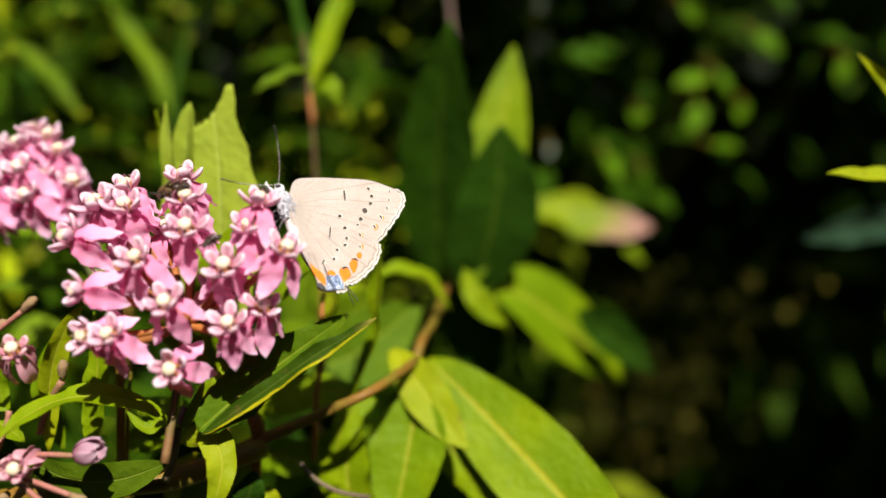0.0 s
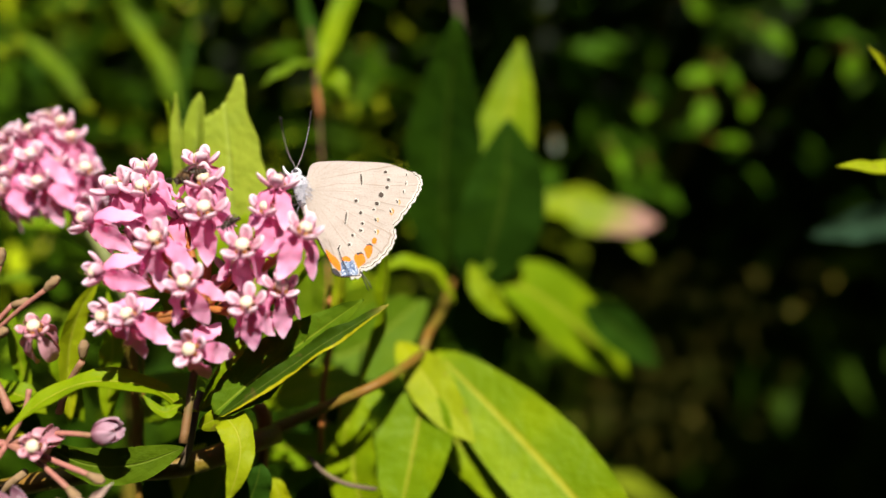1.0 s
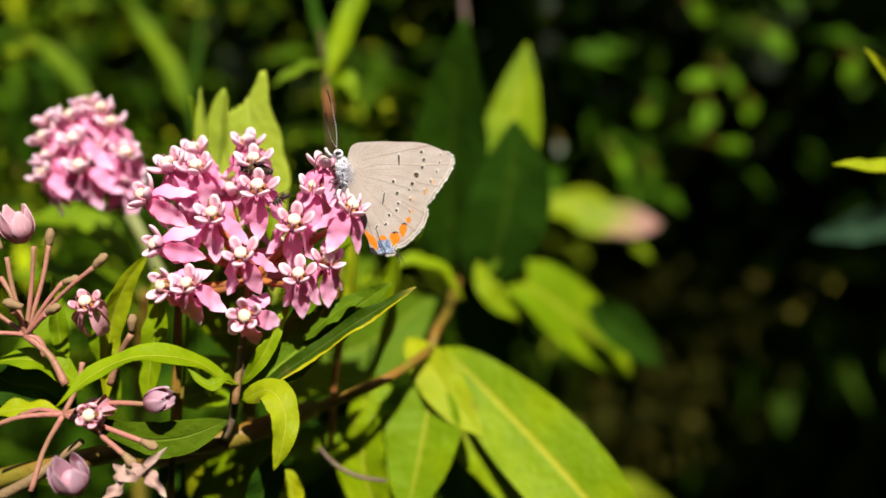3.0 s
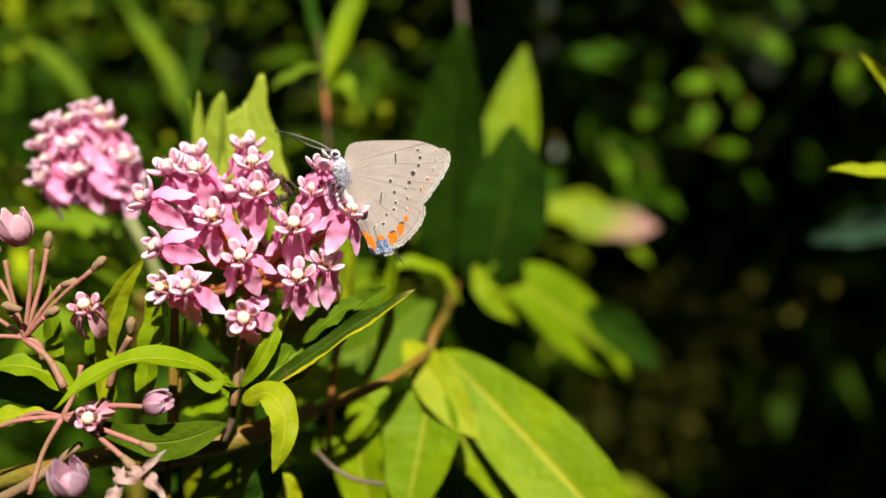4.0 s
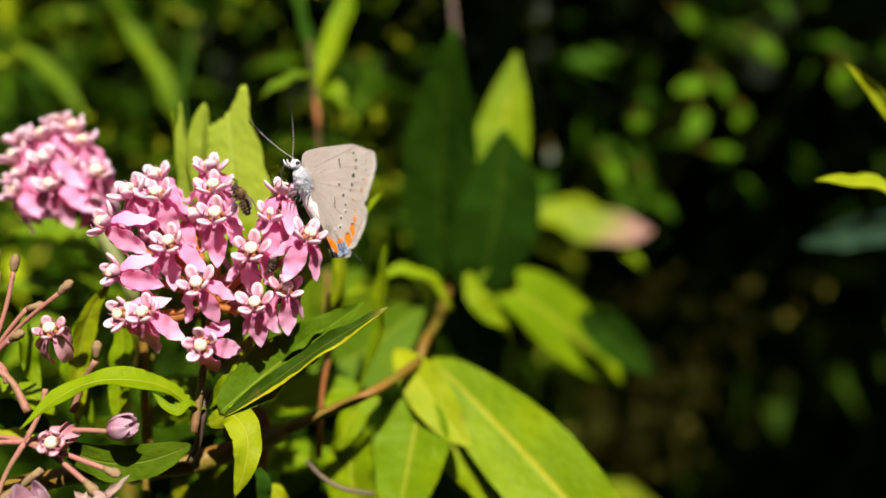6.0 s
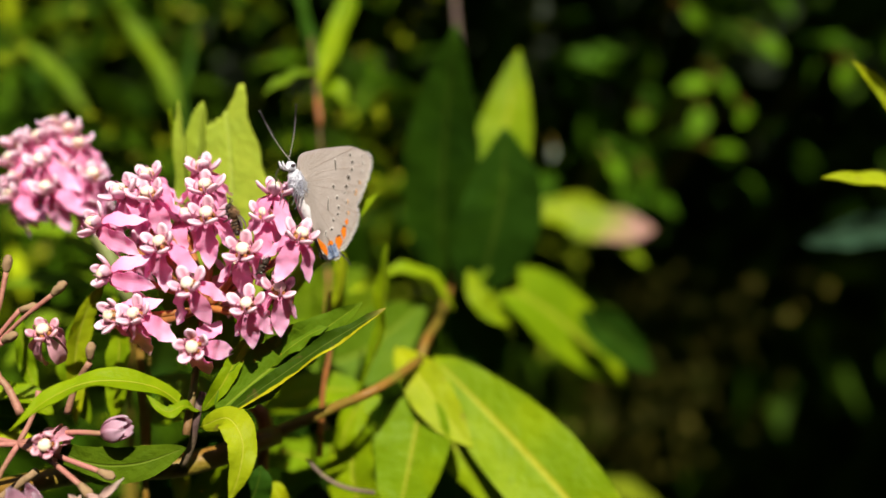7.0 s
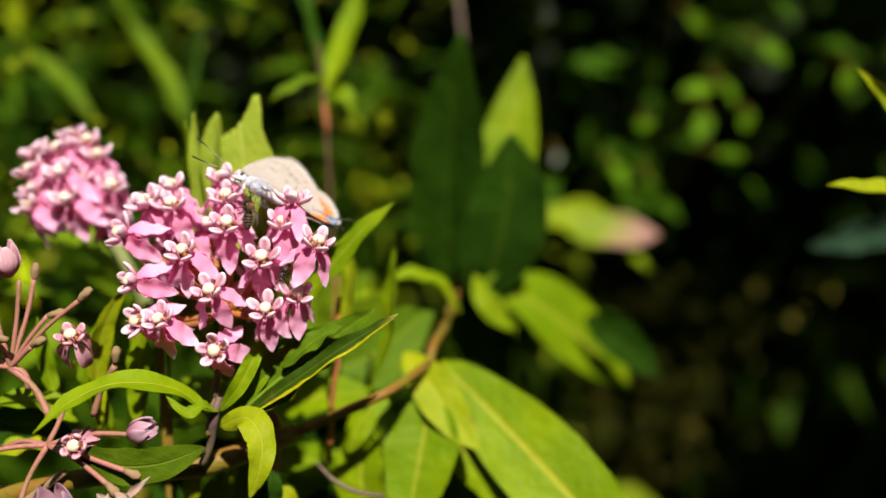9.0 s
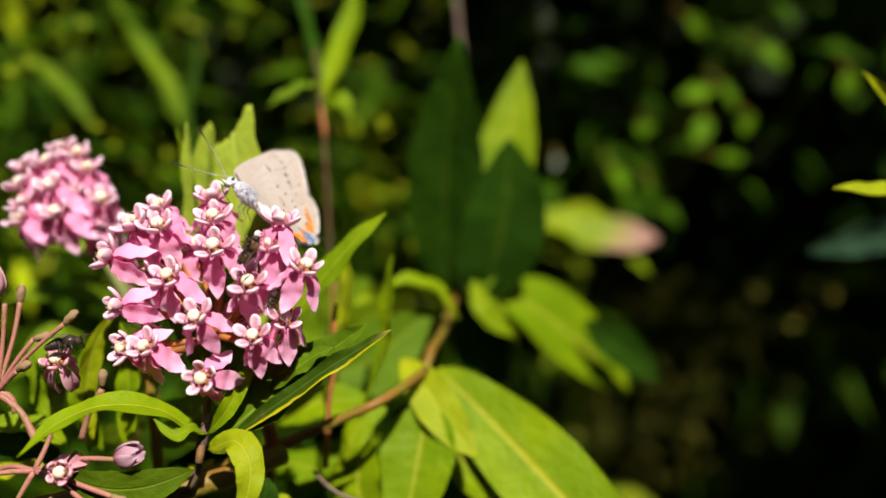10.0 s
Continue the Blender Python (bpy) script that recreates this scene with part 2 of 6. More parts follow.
# Near-black greens carry the deep shade of hedge and thicket leaves.
HEDGE = foliage_material("shade_dark_hedge_leaves", (0.018, 0.042, 0.002), (0.03, 0.065, 0.003), (0.09, 0.14, 0.005))
# The rare bright third colour stands for glints on the leaves.
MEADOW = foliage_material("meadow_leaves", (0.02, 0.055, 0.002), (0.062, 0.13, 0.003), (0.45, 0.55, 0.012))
# Darker than the near meadow: background shade is in these greens.
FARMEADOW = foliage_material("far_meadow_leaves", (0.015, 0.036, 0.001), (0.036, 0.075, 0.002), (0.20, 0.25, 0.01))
# Bright colours for flakes that imitate sparkle on glossy leaves.
GLINTS = foliage_material("painted_leaf_glints", (0.14, 0.22, 0.005), (0.40, 0.44, 0.015), (0.66, 0.55, 0.10))
SHOOTS = foliage_material("hedge_shoot_leaves", (0.02, 0.055, 0.002), (0.04, 0.10, 0.003), (0.10, 0.19, 0.006))
DRY = foliage_material("dry_grass_stalks", (0.022, 0.026, 0.004), (0.06, 0.055, 0.008), (0.34, 0.28, 0.05))
LITTER = foliage_material("dry_grass_litter", (0.035, 0.032, 0.009), (0.075, 0.06, 0.018), (0.18, 0.13, 0.05))


# ---- building helpers ----
def V(p):
    return Vector(p) / 1000


def mesh_of(bm, material, name, smooth=True):
    me = bpy.data.meshes.new(name)
    bmesh.ops.recalc_face_normals(bm, faces=bm.faces)
    bm.to_mesh(me)
    bm.free()
    for m in material if isinstance(material, (list, tuple)) else [material]:
        me.materials.append(m)
    if smooth:
        me.shade_smooth()
    return me


def part(name, data, material, parent, label="", m=None, smooth=True):
    """One mesh object under a thing or a part; data is a bmesh or a ready mesh."""
    me = data if isinstance(data, bpy.types.Mesh) else mesh_of(data, material, name, smooth)
    ob = new(name, me)
    ob.parent = parent
    if m is not None:
        ob.matrix_local = m
    return tagged(ob, label)


def thing(name, home, label, category, group="", kind=""):
    """An empty at its base in the site that carries its parts."""
    ob = new(name)
    ob.empty_display_size = 0.005
    ob.matrix_world = SITE @ spot(*home)
    return tagged(ob, label, category, group, kind)


def spline(points, n):
    """n + 1 places along a smooth line through the points."""
    p = [Vector(q) for q in points]
    p = [p[0] * 2 - p[1]] + p + [p[-1] * 2 - p[-2]]
    out = []
    for i in range(n + 1):
        s = i / n * (len(p) - 3)
        k = min(int(s), len(p) - 4)
        f = s - k
        a, b, c, d = p[k:k + 4]
        out.append(0.5 * (2 * b + (c - a) * f + (2 * a - 5 * b + 4 * c - d) * f * f + (3 * b - a - 3 * c + d) * f ** 3))
    return out


def tube(bm, points, radii, n=10, seg=8, rough=0.0):
    """A tapering round stalk through points (millimetres), with closed ends."""
    line = spline([V(q) for q in points], n)
    rings = []
    for i, c in enumerate(line):
        t = (line[min(i + 1, n)] - line[max(i - 1, 0)]).normalized()
        a = t.orthogonal().normalized()
        if i:
            a = (last - t * last.dot(t)).normalized()
        last = a
        b = t.cross(a)
        s = i / n * (len(radii) - 1)
        k = min(int(s), len(radii) - 2)
        r = (radii[k] + (radii[k + 1] - radii[k]) * (s - k)) / 1000
        ring = []
        for j in range(seg):
            w = 2 * math.pi * j / seg
            rr = r * (1 + rough * noise.noise(c * 900 + Vector((j, 0, 0))))
            ring.append(bm.verts.new(c + (a * math.cos(w) + b * math.sin(w)) * rr))
        rings.append(ring)
    for p, q in zip(rings, rings[1:]):
        for j in range(seg):
            bm.faces.new((p[j], p[(j + 1) % seg], q[(j + 1) % seg], q[j]))
    bm.faces.new(rings[0][::-1])
    bm.faces.new(rings[-1])
    return bm


def blob(bm, centre, radii, m=None, u=10, v=7):
    """An ellipsoid, in millimetres."""
    mm = Matrix.Translation(V(centre)) @ (m if m else Matrix()) @ Matrix.Diagonal((*[r / 1000 for r in radii], 1))
    bmesh.ops.create_uvsphere(bm, u_segments=u, v_segments=v, radius=1, matrix=mm)
    return bm


def blade(points, width, normal=(0, -0.6, 0.8), fold=0.25, wave=0.0, along=16, across=8, thick=0.25, shape=(0.75, 0.9), curl=0.0, seed=0, home=(0, 0, 0), bite=None, jag=0.06):
    """A leaf blade along points (millimetres): lance shape, folded on its midrib, wavy edges, closed with an underside."""
    bm = bmesh.new()
    uv = bm.loops.layers.uv.new("UVMap")
    line = spline([V(q) - V(home) for q in points], along)
    a, b = shape
    peak = (a / (a + b)) ** a * (b / (a + b)) ** b
    nn, top, low, co = Vector(normal).normalized(), [], [], {}
    for i, c in enumerate(line):
        t = i / along
        d = (line[min(i + 1, along)] - line[max(i - 1, 0)]).normalized()
        sd = d.cross(nn).normalized()
        up = sd.cross(d).normalized()
        e = min(t, 0.88) if bite else t
        half = width / 2000 * max(0.03, (e ** a * (1 - e) ** b) / peak)
        r1, r2 = [], []
        for j in range(across + 1):
            s = 2 * j / across - 1
            rag = 1 + jag * noise.noise(Vector((t * 9, s * 2, seed * 3.1))) + jag * 0.7 * noise.noise(Vector((t * 34, s * 2, seed * 3.1)))
            h = fold * abs(s) * half - curl * s * s * half
            h += wave / 1000 * s * s * math.sin(t * 17 + seed + (2 if s > 0 else 0)) * (t * (1 - t) * 4)
            p = c + sd * s * half * rag + up * h
            if bite:
                p -= d * (line[-1] - line[0]).length * t ** 3 * max(0, bite[1] * (1 - ((s - bite[0]) / bite[2]) ** 2) * (1 + 0.07 * math.sin(s * 19)))
            th = thick / 2000 * (1.2 - 0.8 * abs(s))
            x, y = bm.verts.new(p + up * th), bm.verts.new(p - up * th)
            co[x] = co[y] = (s / 2 + 0.5, t)
            r1.append(x), r2.append(y)
        top.append(r1), low.append(r2)
    for i in range(along):
        for j in range(across):
            bm.faces.new((top[i][j], top[i][j + 1], top[i + 1][j + 1], top[i + 1][j]))
            bm.faces.new((low[i][j], low[i + 1][j], low[i + 1][j + 1], low[i][j + 1]))
        for j in (0, across):
            rim = bm.faces.new((top[i][j], top[i + 1][j], low[i + 1][j], low[i][j]))
            for e in rim.edges:
                e.smooth = False
    for i in (0, along):
        for j in range(across):
            bm.faces.new((top[i][j], top[i][j + 1], low[i][j + 1], low[i][j]))
    for f in bm.faces:
        for lp in f.loops:
            lp[uv].uv = co[lp.vert]
    return bm


def leafy(parent, home, leaves, jag=0.09):
    """Leaves as parts of a plant: (points, width, normal, material, options)."""
    made = []
    for i, (points, width, normal, material, more) in enumerate(leaves):
        opts = dict(more)
        label = opts.pop("label", "")
        opts.setdefault("jag", 0.03 if tuple(home) == (0, 0, 0) else jag)
        opts.setdefault("along", 26)
        opts.setdefault("wave", 0.35)
        made.append(part("leaf", blade(points, width, normal, home=home, seed=i + len(points), **opts), material, parent, label))
    return made


def shifted(points, home):
    return [tuple(a - b for a, b in zip(p, home)) for p in points]


# ---- ground ----
bm = bmesh.new()
bmesh.ops.create_grid(bm, x_segments=60, y_segments=60, size=1.0)
for v in bm.verts:
    r = v.co.length
    v.co *= 2 + 60 * r ** 4
    v.co.z = 0.02 * noise.noise(v.co * 3) if r < 0.6 else 0.0
ground = new("ground", mesh_of(bm, SOIL, "ground"))
tagged(ground, "shaded brown soil under the plants, with dry litter", "ground", kind="structure")

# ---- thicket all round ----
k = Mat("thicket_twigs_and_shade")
# Near-black tones hold the shade between twigs and leaves.
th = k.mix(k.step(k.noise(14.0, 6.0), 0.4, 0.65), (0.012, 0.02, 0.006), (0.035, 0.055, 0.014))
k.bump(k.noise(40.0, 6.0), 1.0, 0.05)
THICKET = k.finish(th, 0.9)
bm = bmesh.new()
rows = []
for i in range(25):
    z = -0.05 + 1.75 * i / 24
    ring = []
    for j in range(96):
        w = 2 * math.pi * j / 96
        d = Vector((math.cos(w), math.sin(w), 0))
        r = 1.45 + 0.22 * noise.noise(d * 3 + Vector((0, 0, z * 2))) + 0.10 * noise.noise(d * 11 + Vector((0, 0, z * 7)))
        ring.append((bm.verts.new(d * r + Vector((0, 0.1, z))), bm.verts.new(d * (r + 0.12) + Vector((0, 0.1, z)))))
    rows.append(ring)
for a, b in zip(rows, rows[1:]):
    for j in range(96):
        q = (j + 1) % 96
        bm.faces.new((a[j][0], a[q][0], b[q][0], b[j][0]))
        bm.faces.new((a[j][1], b[j][1], b[q][1], a[q][1]))
for j in range(96):
    q = (j + 1) % 96
    bm.faces.new((rows[-1][j][0], rows[-1][q][0], rows[-1][q][1], rows[-1][j][1]))
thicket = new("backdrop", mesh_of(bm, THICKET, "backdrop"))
tagged(thicket, "thicket shell closing the clearing, shade among twigs and leaves put into its colour", "thicket", kind="structure")

# ---- florets ----


def cup(length, width, rise, out, bend, across=6, along=8, thick=0.22, cupped=0.4, a=0.6, b=0.45, flare=None, wave=0.0, seed=0):
    """A petal or hood that starts at the floret's axis and points along +x, bending up or down."""
    pts = []
    ang = radians(rise)
    p = Vector((out, 0, 0))
    for i in range(7):
        pts.append(tuple(p))
        p = p + Vector((math.cos(ang), 0, math.sin(ang))) * length / 6
        ang += radians(bend if flare is None or i < 2 else flare) / 6
    side = Vector((-math.sin(radians(rise + bend / 2)), 0, math.cos(radians(rise + bend / 2))))
    return blade(pts, width, side, fold=cupped, along=along, across=across, thick=thick, shape=(a, b), wave=wave, seed=seed)


PETAL_MESH = [mesh_of(cup(5.9 + k * 0.25, 2.5 + 0.15 * k, -42 - 5 * k, 0.6, -95, cupped=0.12 + 0.12 * k, a=0.66, b=0.86, flare=30 + 25 * k, along=14, thick=0.17, wave=0.15 + 0.07 * k, seed=2 * k), PETAL, "petal") for k in range(3)]
WILT_MESH = [mesh_of(cup(5.6, 2.0, -48 - 14 * k, 0.4, -60, cupped=0.55, a=0.8, b=0.7), WILT, "petal") for k in range(2)]


def hood_mesh(lean, length, width, material=HOOD):
    """A rounded ear with a thick rim, grooved on its inner face, leaning out from the floret's axis."""
    b = bmesh.new()
    bmesh.ops.create_uvsphere(b, u_segments=18, v_segments=12, radius=1)
    turn = Matrix.Rotation(radians(lean), 3, "Y")
    tint = {}
    for v in b.verts:
        h = (v.co.z + 1) / 2
        y = v.co.y * width / 2 * (0.42 + 0.58 * math.sin(min(1, h * 1.35) * math.pi / 2))
        x = v.co.x * 0.42
        groove = 0.0
        if v.co.x < 0:
            groove = 0.75 * max(0, 1 - abs(v.co.y) * 1.7) * math.sin(math.pi * min(1, h * 1.1))
            x = v.co.x * (0.34 - 0.75 * groove)
        tint[v] = max(0.0, 0.2 + 0.8 * h - 0.75 * groove)
        v.co = turn @ Vector((x + 0.25 * h * h - 0.5 * max(0, h - 0.7), y, h * length)) / 1000 + Vector((0.8, 0, 0.0)) / 1000
    uv = b.loops.layers.uv.new("UVMap")
    for f in b.faces:
        for lp in f.loops:
            lp[uv].uv = (0.5, tint[lp.vert])
    return mesh_of(b, material, "hood")


HOOD_MESH = [hood_mesh(30 + 7 * k, 2.5 + 0.12 * k, 1.62 + 0.1 * k) for k in range(3)]
WILT_HOOD = [hood_mesh(26 + 14 * k, 1.9 + 0.1 * k, 1.45, WILT) for k in range(2)]


def knob_mesh():
    b = blob(bmesh.new(), (0, 0, 1.25), (0.86, 0.86, 0.6), u=14, v=9)
    tube(b, [(0, 0, -0.6), (0, 0, 0.4), (0, 0, 1.1)], [0.55, 0.55, 0.6], n=5, seg=10)
    return mesh_of(b, KNOB, "knob")


def anther_mesh():
    b = bmesh.new()
    for k in range(5):
        w = 2 * math.pi * (k + 0.5) / 5
        blob(b, (0.76 * math.cos(w), 0.76 * math.sin(w), 0.4), (0.36, 0.36, 0.62), u=8, v=6)
    return mesh_of(b, ANTHER, "anther_ring")


def horn_mesh():
    b = bmesh.new()
    for k in range(5):
        w = 2 * math.pi * k / 5
        c, s = math.cos(w), math.sin(w)
        tube(b, [(1.35 * c, 1.35 * s, 0.2), (1.4 * c, 1.4 * s, 1.3), (0.85 * c, 0.85 * s, 2.0)], [0.14, 0.11, 0.05], n=6, seg=6)
    return mesh_of(b, HOOD, "horn_ring")


KNOB_MESH, ANTHER_MESH, HORN_MESH = knob_mesh(), anther_mesh(), horn_mesh()


def throat_mesh(material):
    b = tube(bmesh.new(), [(0, 0, -1.6), (0, 0, -0.8), (0, 0, 0.2)], [0.35, 0.8, 0.75], n=6, seg=10)
    return mesh_of(b, material, "floret")


THROAT, THROAT_WILT = throat_mesh(PETAL), throat_mesh(WILT)


def turned(way, spin):
    """A turn that brings +z onto way, after a spin about it."""
    return Vector(way).normalized().to_track_quat("Z", "Y").to_matrix().to_4x4() @ Matrix.Rotation(spin, 4, "Z")


def floret(parent, place, way, rng, wilted=False, size=1.0):
    """One open flower: five bent-back petals, five hoods with horns, a cream centre."""
    m = Matrix.Translation(V(place)) @ turned(way, radians(54 + rng.gauss(0, 11) + (36 if rng.random() < 0.25 else 0))) @ Matrix.Scale(size, 4)
    body = part("floret", THROAT_WILT if wilted else THROAT, None, parent, "", m)
    for k in range(5):
        w = Matrix.Rotation(2 * math.pi * k / 5 + rng.uniform(-0.12, 0.12), 4, "Z")
        tip = Matrix.Rotation(rng.uniform(-0.16, 0.16), 4, "Y")
        part("petal", rng.choice(WILT_MESH if wilted else PETAL_MESH), None, body, "", w @ tip)
        part("hood", rng.choice(WILT_HOOD if wilted else HOOD_MESH), None, body, "",
             Matrix.Rotation(2 * math.pi * (k + 0.5) / 5 + rng.uniform(-0.05, 0.05), 4, "Z") @ Matrix.Rotation(rng.uniform(-0.12, 0.12), 4, "Y"))
    part("knob", KNOB_MESH, None, body, "cream rounded centre")
    part("anther_ring", ANTHER_MESH, None, body, "brown anthers")
    part("horn_ring", HORN_MESH, None, body)
    return body


def umbel(head, home, hub, flowers, rng, stalk, stalk_radii, bark=None, bark_label="reddish brown flower stalk", size=1.0):
    """A flower head: florets on stalks from one hub, and the stalk that carries the hub."""
    part("stalk", tube(bmesh.new(), shifted(stalk, home), stalk_radii, n=14, seg=10, rough=0.12), bark or STALK, head, bark_label)
    h = Vector(hub) - Vector(home)
    for place, way in flowers:
        w = Vector(way).normalized()
        p = Vector(place) - Vector(home) - w * 1.5
        end = p - w * 1.5
        mid = (h + end) / 2 + (end - h).cross(Vector((0, 1, 0))).normalized() * rng.uniform(-0.8, 0.8) - w * 1.5
        part("flower_stalk", tube(bmesh.new(), [tuple(h), tuple(mid), tuple(end)], [0.5, 0.45, 0.55], n=8, seg=7), STEM_RED, head)
        floret(head, tuple(p), tuple(w), rng, size=size * rng.uniform(0.93, 1.05))


# ---- flower head in bloom ----
home = (-27.22, 108.00, -4.67)
flower_head = thing("flower_head", home, "cluster of pink milkweed florets with pale hoods on a reddish stalk", "flower", "milkweed flower heads")
umbel(flower_head, home, (-27.1, 110.0, -4.8), [
    ((-27.8, 111.0, 15.5), (0.05, -0.45, 0.9)), ((-26.0, 107.0, 12.3), (-0.02, -0.6, 0.8)), ((-24.7, 103.7, 8.2), (0.02, -0.75, 0.65)),
    ((-37.9, 107.1, 11.7), (-0.35, -0.6, 0.7)), ((-35.2, 110.0, 14.3), (-0.1, -0.5, 0.85)), ((-33.9, 107.0, 11.3), (0.0, -0.65, 0.75)),
    ((-40.9, 104.8, 7.0), (-0.75, -0.55, 0.4)), ((-30.2, 101.6, 4.5), (-0.05, -0.75, 0.62)), ((-38.5, 102.5, 0.1), (-0.8, -0.6, 0.1)),
    ((-37.2, 101.9, -5.3), (-0.55, -0.75, 0.15)), ((-33.4, 101.0, -4.7), (-0.15, -0.75, 0.6)), ((-26.2, 100.6, -0.9), (-0.05, -0.82, 0.55)),
    ((-19.5, 102.3, 3.4), (0.1, -0.78, 0.6)), ((-17.3, 105.1, 8.4), (0.1, -0.62, 0.78)), ((-15.7, 105.5, 11.8), (0.2, -0.2, 0.95)),
    ((-11.7, 102.8, 5.5), (0.4, -0.5, 0.75)), ((-18.9, 101.7, -3.5), (0.05, -0.8, 0.6)), ((-15.2, 104.6, -1.6), (0.3, -0.7, 0.65)),
    ((-25.9, 101.4, -9.3), (0.0, -0.92, 0.15)), ((-30.7, 112.0, 8.7), (0.0, -0.3, 0.9)), ((-23.3, 112.0, 0.9), (0.3, -0.3, 0.8)),
    ((-38.2, 110.0, 4.5), (-0.5, -0.5, 0.6)), ((-36.8, 112.0, 9.1), (-0.3, -0.4, 0.8)),
], random.Random(3), [(-27.1, 110.0, -4.8), (-27.7, 110.0, -9.6), (-28.0, 108.0, -15.7), (-28.3, 106.0, -21.7)], [0.6, 0.52, 0.52, 0.6])

# ---- flower head behind ----
home = (-53.08, 118.00, 13.92)
rng = random.Random(8)
flower_head_back = thing("flower_head", home, "smaller cluster of pink milkweed florets behind the main one", "flower", "milkweed flower heads")
umbel(flower_head_back, home, (-53.1, 124.0, 8.3), [
    ((-62.1, 121.0, 20.2), (-0.43, -0.39, 0.82)), ((-58.2, 120.0, 20.7), (-0.31, -0.43, 0.85)), ((-62.3, 119.0, 17.0), (-0.47, -0.46, 0.75)),
    ((-55.8, 116.0, 16.4), (-0.23, -0.59, 0.77)), ((-51.4, 120.0, 19.7), (-0.04, -0.45, 0.89)), ((-61.2, 118.0, 13.8), (-0.49, -0.54, 0.69)),
    ((-61.8, 118.0, 11.1), (-0.55, -0.56, 0.61)), ((-54.5, 115.5, 12.0), (-0.20, -0.72, 0.67)), ((-48.1, 118.0, 14.4), (0.16, -0.60, 0.78)),
    ((-57.2, 123.0, 23.5), (-0.25, -0.34, 0.91)), ((-54.0, 122.0, 22.3), (-0.15, -0.37, 0.92)), ((-48.4, 121.0, 10.9), (0.32, -0.58, 0.75)),
    ((-54.0, 119.5, 15.2), (-0.17, -0.54, 0.83)),
], rng, [(-53.1, 124.0, 8.3), (-50.8, 124.0, 5.1), (-47.7, 122.0, 1.9), (-43.3, 122.0, -7.1)], [1.2, 1.3, 1.2, 1.2], STEM_OLIVE, "thick olive-green flower stalk", 1.07)

# ---- spent flower head ----
home = (-53.38, 105.00, -15.31)
spent_head = thing("spent_flower_head", home, "spent milkweed head with bare dusky stalks, buds and withered florets", "flower", "milkweed flower heads")
rng = random.Random(5)


def stalks(hub, ends, r=0.36, material=STEM_PINK):
    for e in ends:
        h, q = Vector(hub), Vector(e)
        mid = (h + q) / 2 + Vector((rng.uniform(-0.5, 0.5), rng.uniform(-0.4, 0.4), rng.uniform(0.2, 0.9)))
        part("bare_stalk", tube(bmesh.new(), shifted([tuple(h), tuple(mid), tuple(q)], home), [r, r * 0.8, r * 0.95], n=10, seg=8, rough=0.15), material, spent_head)


def closed_bud(place, way, size, material, label, gape=0.0):
    """A bud of overlapping pointed petals round a small core; gape opens the tips."""
    m = Matrix.Translation(V(place) - V(home)) @ turned(way, 0.4)
    b = part("bud", blob(bmesh.new(), (0, 0, 0.7 * size), (0.7 * size, 0.7 * size, 0.95 * size), u=14, v=10), WILT, spent_head, label, m)
    for k in range(6):
        bm = bmesh.new()
        uv = bm.loops.layers.uv.new("UVMap")
        co, faces = {}, []
        tall = (2.6 + 0.35 * (k * 7 % 5) / 4) * size
        for face in (0, 1):
            grid = []
            for i in range(11):
                t = i / 10
                r = (0.30 + 0.82 * math.sin(math.pi * (0.06 + 0.78 * t ** 0.9))) * size * (1 + 0.09 * (k % 2)) + gape * size * max(0, t - 0.55) ** 1.5 * 2.4 - face * 0.09
                half = 0.68 * math.sin(math.pi * min(0.97, 0.16 + 0.84 * t ** 0.85)) ** 0.75 + 0.02
                row = []
                for j in range(7):
                    a = (j / 3 - 1) * half
                    rr = r * (1 - 0.05 * math.cos((j / 3 - 1) * 3.1)) + 0.03 * size * math.sin(5 * t + k + j)
                    v = bm.verts.new(Vector((rr * math.cos(a), rr * math.sin(a), tall * t - 0.3 * size)) / 1000)
                    co[v] = (j / 6, t)
                    row.append(v)
                grid.append(row)
            faces.append(grid)
            for p, q in zip(grid, grid[1:]):
                for j in range(6):
                    bm.faces.new((p[j], p[j + 1], q[j + 1], q[j]))
        for i in range(10):
            for j in (0, 6):
                bm.faces.new((faces[0][i][j], faces[0][i + 1][j], faces[1][i + 1][j], faces[1][i][j]))
        for f in bm.faces:
            for lp in f.loops:
                lp[uv].uv = co[lp.vert]
        part("bud_petal", bm, material, b, "", Matrix.Rotation(2 * math.pi * k / 6 + 0.15 * (k % 3), 4, "Z"))


def stub(place, way, size=1.0):
    m = Matrix.Translation(V(place) - V(home)) @ turned(way, 0)
    part("dry_stub", tube(bmesh.new(), [(0, 0, -0.3), (0, 0, 0.5 * size), (0, 0, 1.3 * size), (0, 0, 2.0 * size)], [0.36, 0.58 * size, 0.62 * size, 0.3], n=8, seg=8, rough=0.45), STRAW, spent_head, "dry straw-coloured stalk end", m)


